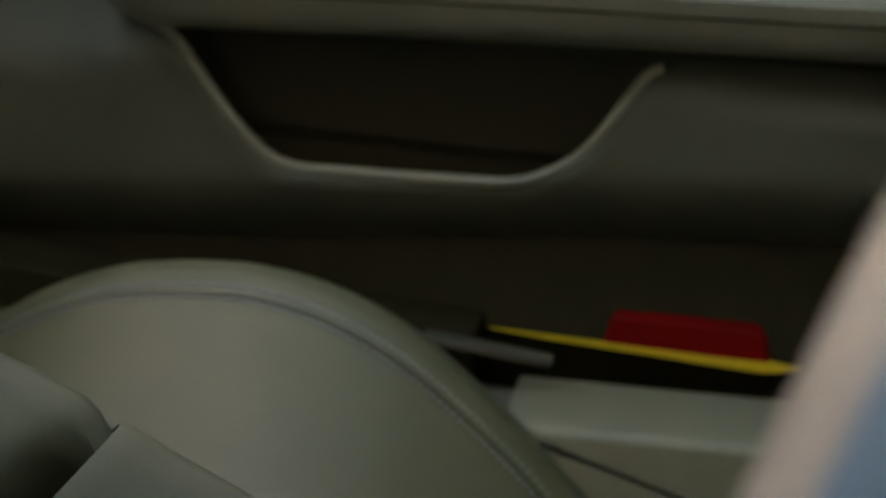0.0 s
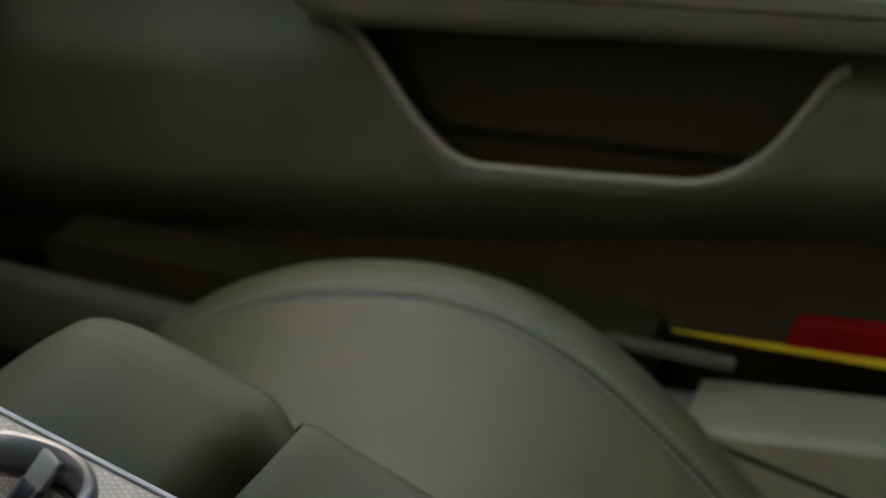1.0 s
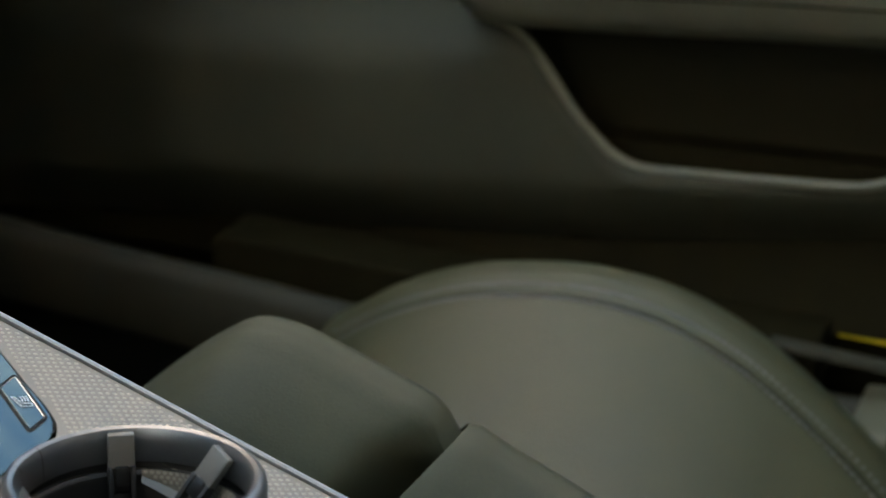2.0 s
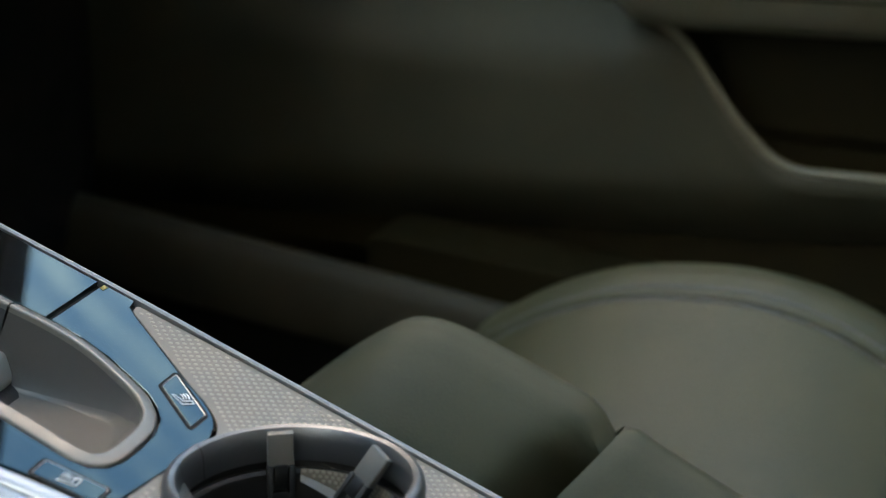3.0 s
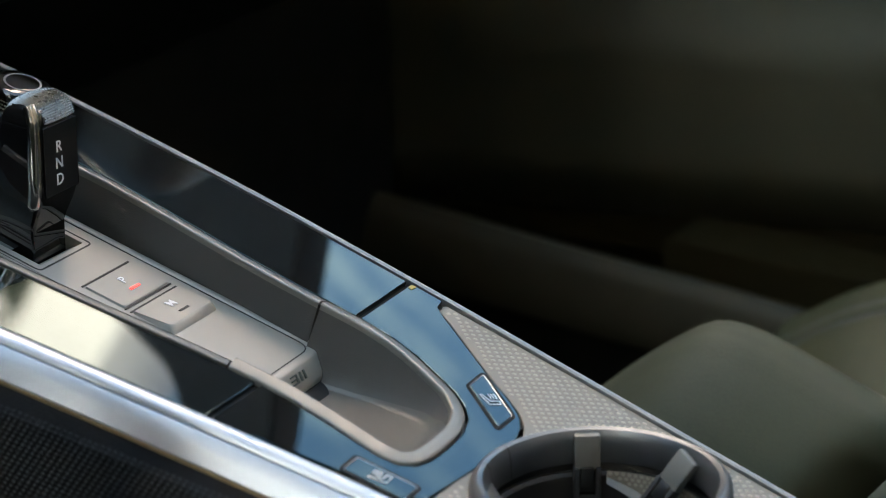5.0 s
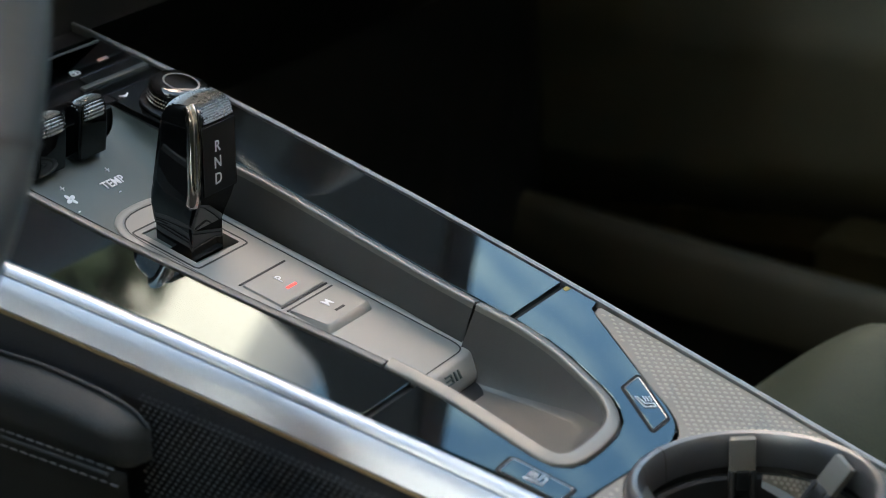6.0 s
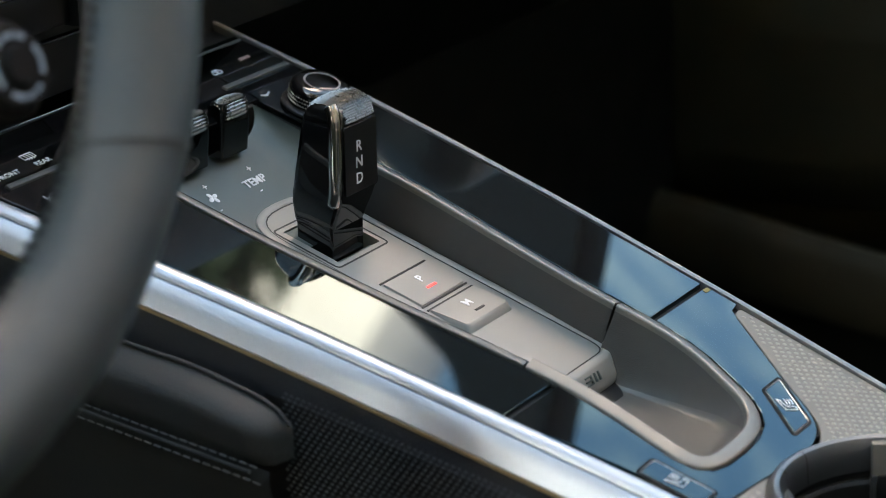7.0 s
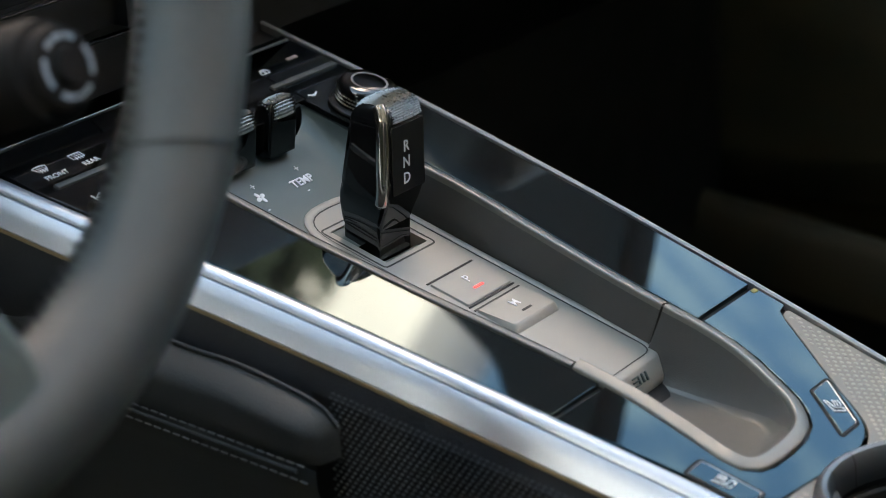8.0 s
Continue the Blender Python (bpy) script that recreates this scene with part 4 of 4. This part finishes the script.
FAR_CREST = smooth_table([(-0.19, 0.30), (-0.126, 0.398), (-0.102, 0.419), (-0.073, 0.437), (-0.034, 0.452), (0.01, 0.459), (0.047, 0.459), (0.085, 0.450), (0.122, 0.432), (0.157, 0.406), (0.19, 0.377), (0.216, 0.350), (0.26, 0.31), (0.34, 0.26)])


def far_bolster(i, j):
    x = -0.19 + 0.52 * i
    c = lin(FAR_CREST, x) - 0.0037
    prof = [(0.575, -0.30), (0.572, -0.10), (0.560, -0.035), (0.540, -0.010), (0.515, 0.0), (0.503, -0.002), (0.494, -0.0068), (0.489, -0.0102), (0.485, -0.0092), (0.468, -0.018), (0.430, -0.042), (0.395, -0.066), (0.360, -0.085), (0.31, -0.10)]
    k = j * (len(prof) - 1)
    n = min(int(k), len(prof) - 2)
    (y0, d0), (y1, d1) = prof[n], prof[n + 1]
    t = k - n
    return Vector((x, y0 + (y1 - y0) * t, max(c + d0 + (d1 - d0) * t, 0.19)))


part("far_bolster", grid(far_bolster, 70, 52), LEATHER, seat)
NEAR_CREST = smooth_table([(-0.24, 0.31), (-0.16, 0.425), (-0.112, 0.469), (-0.087, 0.491), (-0.071, 0.503), (-0.058, 0.5105), (-0.046, 0.5120), (-0.032, 0.5095), (-0.019, 0.505), (0.0075, 0.4946), (0.034, 0.4835), (0.06, 0.4682), (0.094, 0.452), (0.15, 0.424), (0.22, 0.385), (0.34, 0.33)])


def near_bolster(x0, x1, drop, roll, fall, shear, lean, turn=0.0):
    prof = [(0.33, -0.13), (0.30, -0.09), (0.278, -0.045), (0.264, -0.013), (0.254, -0.002), (0.245, 0.0), (0.233, -0.004), (0.218, -0.014), (0.202, -0.029), (0.187, -0.050), (0.175, -0.080), (0.168, -0.13), (0.164, -0.30)]

    def fn(i, j):
        k = j * (len(prof) - 1)
        n = min(int(k), len(prof) - 2)
        (ya, da), (yb, db) = prof[n], prof[n + 1]
        t = k - n
        y, d = ya + (yb - ya) * t, da + (db - da) * t
        x = x0 + (x1 - x0) * i + (shear + lean * (i if turn else 1 - i) ** 4) * d
        edge = min(i, 1 - i) * (x1 - x0)
        e = max(0.0, 1 - edge / roll)
        if turn:
            y += turn * max(0.0, 1 - (1 - i) * (x1 - x0) / 0.030) ** 2 * min(1.0, max(0.0, -d - 0.003) / 0.02)
        return Vector((x, y, max(lin(NEAR_CREST, x0 + (x1 - x0) * i) + d - drop - fall * e * e, 0.19)))

    return grid(fn, 46, 40)


part("near_bolster", near_bolster(-0.24, 0.041, 0.0, 0.014, 0.011, 0.34, 0.45, 0.035), LEATHER_DEEP, seat, "darker leather front of the near bolster")
part("near_bolster", near_bolster(0.044, 0.34, -0.001, 0.008, 0.004, 0.22, 0.65), LEATHER_DEEP, seat)
part("cushion", grid(lambda i, j: Vector((-0.20 + 0.56 * i, 0.27 + 0.19 * j, 0.365 - 0.05 * i - 0.10 * max(0, 0.15 - i) / 0.15 + 0.012 * math.sin(math.pi * j))), 30, 12), LEATHER, seat)
# out of view; made tall to block light from the rear
part("backrest", grid(lambda i, j: Vector((0.36 + 0.20 * i + 0.03 * math.cos(2 * math.pi * j), 0.38 + 0.22 * math.sin(2 * math.pi * j) * (1 - 0.35 * i * i), 0.30 + 0.82 * i)), 16, 30), LEATHER, seat)
part("base", rbox((0.44, 0.34, 0.10), 0.01, pose(0.06, 0.38, 0.26)), BLACK, seat)
seam = [Vector((x, 0.4885, lin(FAR_CREST, x) - 0.0138)) for x in (-0.13 + 0.006 * k for k in range(62))]
part("seam", sweep(seam, [(a * 0.0011, b * 0.0011) for a, b in circle(1, 8)], ring=True), DOORDARK, seat, "dark seam line")
tick = bmesh.new()
for k in range(90):
    x = -0.11 + 0.0037 * k
    for y, d in ((0.4945, 0.0101), (0.4832, 0.0131)):
        rbox((0.0024, 0.0009, 0.0009), 0, Matrix.Translation((x, y, lin(FAR_CREST, x) - d)) @ pose(0, 0, 0, 0, 25, 0), bm=tick)
tagged(part("stitching", tick, STITCH, seat, "fine pale stitching beside the seam"), kind="stuff")

# ---- passenger door ----
door = thing("door_1", Matrix(), "dark leather passenger door panel with a pull recess", "car door", kind="structure")
UPRIGHT = pose(0, 0, 0, 90, 0, 0)   # plates drawn in x and z, thickness towards the camera
OUT = rounded([(-0.95, 0.555), (-0.086, 0.552), (-0.055, 0.545), (-0.015, 0.491), (0.012, 0.467), (0.085, 0.469), (0.160, 0.472), (0.192, 0.492), (0.229, 0.550), (0.274, 0.552), (0.95, 0.562), (0.95, 0.478), (0.35, 0.476), (0.0, 0.446), (-0.30, 0.418), (-0.95, 0.39)],
              [0, 0.02, 0.02, 0.06, 0.03, 0, 0.03, 0.02, 0.012, 0, 0, 0, 0, 0, 0, 0], 6)
CREASE = [(-0.95, 0.37), (-0.16, 0.435), (0.0156, 0.450), (0.18, 0.4726), (0.345, 0.483), (0.95, 0.50)]
UPPER = [p for p in OUT if p[1] > 0.4665 and p[0] < 0.9501 and not (p[0] > 0.3 and p[1] < 0.5)]
UPPER = [(-0.95 + 0.0864 * k, 0.555 - 0.0003 * k) for k in range(10)] + [p for p in UPPER if -0.087 < p[0] < 0.274] + [(0.274 + 0.0676 * k, 0.552 + 0.001 * k) for k in range(11)]


def door_y(x, z, top):
    """How far out the door skin lies: a rounded top, a flat face, and an underside that falls away below the crease."""
    s, d = z - lin(CREASE, x), top - z
    roll = lin([(-0.13, 0.050), (-0.05, 0.014), (0.215, 0.014), (0.25, 0.032)], x)
    y = 0.6515 + (roll - 0.0077) * max(0.0, 1 - d / roll) ** 2
    if s < 0.012:
        y += 0.0035 * min(1.0, (0.012 - s) / 0.012) ** 2
    if s < 0:
        y += 0.55 * -s + 9.0 * s * s
    return y


def door_skin(i, j):
    x, top = UPPER[round(i * (len(UPPER) - 1))]
    z = top + (lin(CREASE, x) - 0.060 - top) * j ** 1.4
    return Vector((x, door_y(x, z, top), z))


part("panel", grid(door_skin, len(UPPER) - 1, 40), DOOR, door)
LIP = [p for p in OUT[:60] if p[0] < 0.28 and p[0] > -0.088]
LIP = LIP[:[k for k, p in enumerate(LIP) if p[0] > 0.229][0] + 2]
part("lip", sweep([Vector((x, 0.6565, z - 0.0008)) for x, z in LIP], [(a * 0.0030, b * 0.0030) for a, b in circle(1, 10)], up=(0, 1, 0), ring=True), LIP_HIGHLIGHT, door, "rounded lip of the pull recess, highlight in its colour")
# even dark brown, darker than the door leather
part("recess", rbox((1.9, 0.02, 0.16), 0.004, pose(0, 0.735, 0.50)), material("recess_dark_brown", (0.024, 0.020, 0.009), 0.6, spec=0.15), door, "dark pull recess")
ARM_RISE = [(-0.092, 0.018), (-0.082, 0.011), (-0.068, 0.0055), (-0.045, 0.003), (0.05, 0.0075), (0.15, 0.013), (0.35, 0.021), (0.95, 0.040)]
ARM_SIDE = [(0.60, 0.585), (0.603, 0.575), (0.607, 0.566), (0.612, 0.558), (0.620, 0.5515), (0.63, 0.5485), (0.74, 0.547), (0.74, 0.62), (0.70, 0.61), (0.63, 0.598), (0.61, 0.593), (0.602, 0.590)]


def armrest(i, j):
    x = -0.092 + 0.2 * i if i < 0.5 else 0.008 + 0.942 * (i - 0.5) * 2
    y, z = ARM_SIDE[round(j * 12) % 12]
    return Vector((x, y + 0.012 * max(0.0, 1 - (x + 0.092) / 0.03) ** 2, z + lin(ARM_RISE, x)))


part("armrest", grid(armrest, 40, 12, closed_v=True), ARMSKIN, door)
part("upper_panel", sweep([Vector((-0.95, 0, 0)), Vector((0.95, 0, 0))], [(-0.70, 0.54), (-0.685, 0.60), (-0.675, 0.70), (-0.66, 0.80), (-0.68, 0.84), (-0.74, 0.85), (-0.76, 0.54)], ring=True), DOOR, door)
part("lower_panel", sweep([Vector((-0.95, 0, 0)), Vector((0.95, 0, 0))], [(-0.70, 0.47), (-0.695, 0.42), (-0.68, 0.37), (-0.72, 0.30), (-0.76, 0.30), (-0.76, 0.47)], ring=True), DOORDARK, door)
part("reflector", prism(rounded([(0.215, 0.392), (0.312, 0.388), (0.307, 0.411), (0.220, 0.410)], [0.003, 0.003, 0.010, 0.004], 4), -0.63, -0.618, 0.002), RED, door, "red plastic reflector").matrix_local = UPRIGHT
part("marker_strip", sweep(curve_pts([(0.15, 0.618, 0.3945), (0.194, 0.618, 0.3928), (0.249, 0.618, 0.3915), (0.292, 0.618, 0.3906), (0.333, 0.618, 0.3904)], 6), [(-0.004, -0.0019), (-0.004, 0.0019), (0.004, 0.0019), (0.004, -0.0027)], ring=True, scale=lambda k: min(0.15 + 1.15 * k, 0.1 + 7.0 * (1 - k))), YELLOW, door, "yellow marker strip")

part("scuff_plate", prism(rounded([(0.168, 0.366), (0.46, 0.373), (0.46, 0.275), (0.30, 0.270), (0.19, 0.268)], 0.004, 3), -0.62, -0.549, 0.006, 3), material("pale_sill_plate", (0.12, 0.11, 0.07), 0.5, spec=0.25), door, "pale grey lower trim").matrix_local = UPRIGHT
part("bar", rbox((0.075, 0.012, 0.005), 0.001, pose(0.152, 0.60, 0.3885, 0, 5, 0)), SILL, door)

part("seam", sweep(curve_pts([(-0.05, 0.6022, 0.5785), (0.05, 0.6022, 0.584), (0.15, 0.6022, 0.5885), (0.35, 0.6022, 0.5955), (0.60, 0.602, 0.604)], 8), [(a * 0.0007, b * 0.0007) for a, b in circle(1, 6)], ring=True), DOORDARK, door, "dark seam along the armrest")

# ---- sill, floor and shell ----
SILLZ = [(-0.95, 0.075), (-0.50, 0.021), (-0.324, 0.0), (-0.232, -0.009), (-0.158, -0.018), (-0.05, -0.026), (0.10, -0.030), (1.2, -0.04)]
sill = tagged(part("sill", sweep([Vector((x, 0, z)) for x, z in SILLZ], [(-0.596, 0.343), (-0.592, 0.350), (-0.591, 0.384), (-0.595, 0.391), (-0.601, 0.3945), (-0.608, 0.393), (-0.613, 0.386), (-0.614, 0.346), (-0.608, 0.341)], ring=True), SILL), "grey plastic door sill", "sill", kind="structure")
part("carpet_side", sweep([Vector((x, 0, z)) for x, z in SILLZ], [(-0.600, 0.12), (-0.600, 0.352), (-0.73, 0.352), (-0.73, 0.12)], ring=True), CARPET, sill, "black carpet below the sill")
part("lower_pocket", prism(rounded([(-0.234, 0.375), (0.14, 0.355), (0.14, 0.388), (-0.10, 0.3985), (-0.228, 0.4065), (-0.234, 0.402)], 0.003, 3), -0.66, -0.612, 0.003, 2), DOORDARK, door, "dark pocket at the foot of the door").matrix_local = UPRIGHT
floor = tagged(part("floor", rbox((2.6, 1.45, 0.02), 0.0, pose(0.1, 0, 0.19)), CARPET), "black carpeted car floor", "floor", kind="structure")
tagged(part("rear_wall", rbox((0.04, 1.4, 0.66), 0.01, pose(1.25, 0, 0.52)), DARK), "dark rear cabin wall", "wall", kind="structure")
door2 = thing("door_2", Matrix(), "dark driver door panel below the window line", "car door", kind="structure")
part("panel", rbox((2.2, 0.05, 0.60), 0.015, pose(0.15, -0.775, 0.52)), DOOR, door2)

# ---- windscreen frame ----
screen = thing("windscreen_frame", Matrix(), "dark windscreen frame of an open car", "windscreen frame")
PILLAR = [(-0.90, 0.86), (-0.40, 0.86), (-0.341, 0.860), (-0.294, 0.953), (-0.244, 1.073), (-0.199, 1.185), (-0.03, 1.235), (-0.04, 1.262), (-0.235, 1.225), (-0.306, 1.125), (-0.325, 1.110), (-0.395, 1.106), (-0.47, 0.990), (-0.90, 0.90)]
for s in (1, -1):
    part("pillar", prism(rounded(PILLAR, 0.008, 3), -0.615, -0.575, 0.006, 2), DARK, screen).matrix_local = Matrix.Diagonal((1, s, 1, 1)) @ UPRIGHT
part("header", sweep([Vector((-0.05, -0.57, 1.225)), Vector((-0.07, 0.0, 1.24)), Vector((-0.05, 0.57, 1.225))], mm([(-30, -14), (-34, 6), (30, 14), (34, -6)]), ring=True), DARK, screen)

# ---- driver seat ----
dseat = thing("driver_seat", Matrix(), "driver seat with a raised side bolster, leather paled for light", "car seat")
# seat leather made pale in place of the light on it
PALE = material("lit_pale_leather", (0.165, 0.148, 0.125), 0.34, coat=0.3, wear=0.1, mottle=20.0, bump=(900.0, 0.3, "voronoi"))
part("side_bolster", grid(lambda i, j: Vector((0.3222 + 0.115 * i - 0.003 * math.exp(-((i - 0.68) / 0.2) ** 2) - 0.052 * math.cos(2 * math.pi * j), -0.315 + 0.04 * math.sin(2 * math.pi * j), 0.56 + 0.32 * i)), 30, 36), PALE, dseat)
# blue skin stands in for the sky reflected in the side bolster
part("sky_sheen", grid(lambda i, j: Vector((0.3222 + 0.115 * i - 0.003 * math.exp(-((i - 0.68) / 0.2) ** 2) - 0.053 * math.cos(radians(36 + 110 * j)), -0.315 - 0.0412 * math.sin(radians(36 + 110 * j)), 0.56 + 0.32 * i)), 24, 20), material("sky_sheen_blue", (0.075, 0.108, 0.135), 0.35, wear=0.08), dseat, "blue skin for the sky's sheen on the bolster")
# unseen too, raised to the same height against rear light
part("backrest", grid(lambda i, j: Vector((0.47 + 0.24 * i - 0.05 * math.cos(2 * math.pi * j), -0.46 + 0.16 * math.sin(2 * math.pi * j), 0.32 + 0.80 * i)), 12, 24), PALE, dseat)
part("cushion", rbox((0.5, 0.42, 0.20), 0.05, pose(0.22, -0.44, 0.30)), LEATHER, dseat)

# ---- outside ----
ground = tagged(part("ground", grid(lambda i, j: Vector((-400 + 800 * i, -400 + 800 * j, 0)), 8, 8), material("asphalt", (0.05, 0.05, 0.05), 0.9, wear=0.25, mottle=3.0)), "grey asphalt ground", "ground", kind="structure")
# pinkish base offsets the blue tint in the panels' reflections
RENDER_CREAM = material("cream_render", (0.92, 0.77, 0.85), 0.85, wear=0.08, mottle=1.5, grain=30.0)
RENDER_GREY = material("grey_render", (0.24, 0.21, 0.16), 0.85, wear=0.12, mottle=1.5, grain=30.0)
PANE = material("window_glass", (0.02, 0.025, 0.03), 0.08)
LEAF = material("dark_leaves", (0.014, 0.02, 0.009), 0.7, wear=0.4, mottle=1.0)
BARK = material("bark", (0.07, 0.05, 0.035), 0.9, wear=0.3, mottle=6.0)


def building(name, m, width, depth, height, mat, label, floors, bays):
    b = thing(name, m, label, "building")
    part("wall", rbox((width, depth, height), 0.05, pose(0, 0, height / 2)), mat, b)
    part("roof", rbox((width + 0.8, depth + 0.8, 0.4), 0.05, pose(0, 0, height + 0.2)), DARK, b)
    for f in range(floors):
        for k in range(bays):
            x, z = -width / 2 + width * (k + 0.5) / bays, 1.6 + (height - 2.0) * (f + 0.3) / floors
            w = part("window", rbox((1.3, 0.08, 1.7), 0.02, pose(x, -depth / 2 - 0.02, z)), mat, b)
            part("pane", rbox((1.1, 0.04, 1.5), 0.0, pose(x, -depth / 2 - 0.05, z)), PANE, w)
    return b


building("house", pose(-21.48, 10.85, 0), 36.0, 1.7, 30.0, RENDER_CREAM, "tall sunlit cream house across the road", 5, 4)
# second front, out of view, added for warm fill light
building("house", pose(24.0, 14.0, 0), 36.0, 8.0, 18.0, RENDER_CREAM, "unseen cream house added as a warm reflector", 5, 9)
# unseen, added to keep the sun off the car
building("shade_block", pose(17.95, -11.0, 0, 0, 0, 180), 34.0, 8.0, 16.5, RENDER_GREY, "unseen grey building added to shade the car", 3, 8)


# added behind the car, out of view, to cut light from the rear
building("rear_blocker", pose(11.0, 0.5, 0, 0, 0, -90), 14.0, 6.0, 12.0, RENDER_GREY, "unseen grey block added to cut light from behind", 3, 3)
# added to block low light on the door and silver band
building("house", pose(-16.6, -14.0, 0, 0, 0, 180), 31.0, 4.0, 8.6, RENDER_GREY, "unseen grey house added to block low light", 3, 8)


def tree(x, y, height, crown, base, leaf, seed):
    t = thing("tree", pose(x, y, 0), "dark tree added for the panels' reflections", "tree", "street trees")
    rnd = random.Random(seed)
    part("trunk", sweep(curve_pts([(0, 0, 0), (0.1, 0, height * 0.3), (-0.1, 0.1, height * 0.6), (0, 0, height * 0.9)], 4), circle(0.22, 8), up=(1, 0, 0), ring=True, scale=lambda k: 1 - 0.8 * k), BARK, t)
    bm = bmesh.new()
    for k in range(int(2200 * crown)):
        a, r = rnd.uniform(0, 6.283), math.sqrt(rnd.random())
        f = rnd.random()
        h = base + (1 - base) * f
        w = crown * math.sin(math.pi * min(1, 0.12 + 0.86 * f)) ** 0.6
        w *= 0.78 + 0.38 * math.sin(11 * f + seed) * math.sin(3 * a + 2 * seed)
        c = Vector((r * w * math.cos(a), r * w * math.sin(a), height * h))
        n = Vector((rnd.uniform(-1, 1), rnd.uniform(-1, 1), rnd.uniform(-0.5, 1))).normalized()
        s = n.orthogonal().normalized() * leaf * rnd.uniform(0.5, 1.0)
        q = n.cross(s)
        bm.faces.new([bm.verts.new(c + p) for p in (s, q * 0.6, -s, -q * 0.6)])
    tagged(part("crown", bm, LEAF, t, "uneven dark green crown"), kind="stuff")


# unseen trees added to darken parts of the panels' reflections
for x, y, height, crown, base, leaf, seed in ((-3.35, 8.6, 7.2, 0.85, 0.3, 0.34, 4), (-4.72, 8.6, 12.0, 1.0, 0.25, 0.4, 5), (-6.9, 8.8, 13.0, 1.3, 0.25, 0.5, 6), (-9.4, 8.8, 13.0, 1.5, 0.25, 0.5, 7)):
    tree(x, y, height, crown, base, leaf, seed)
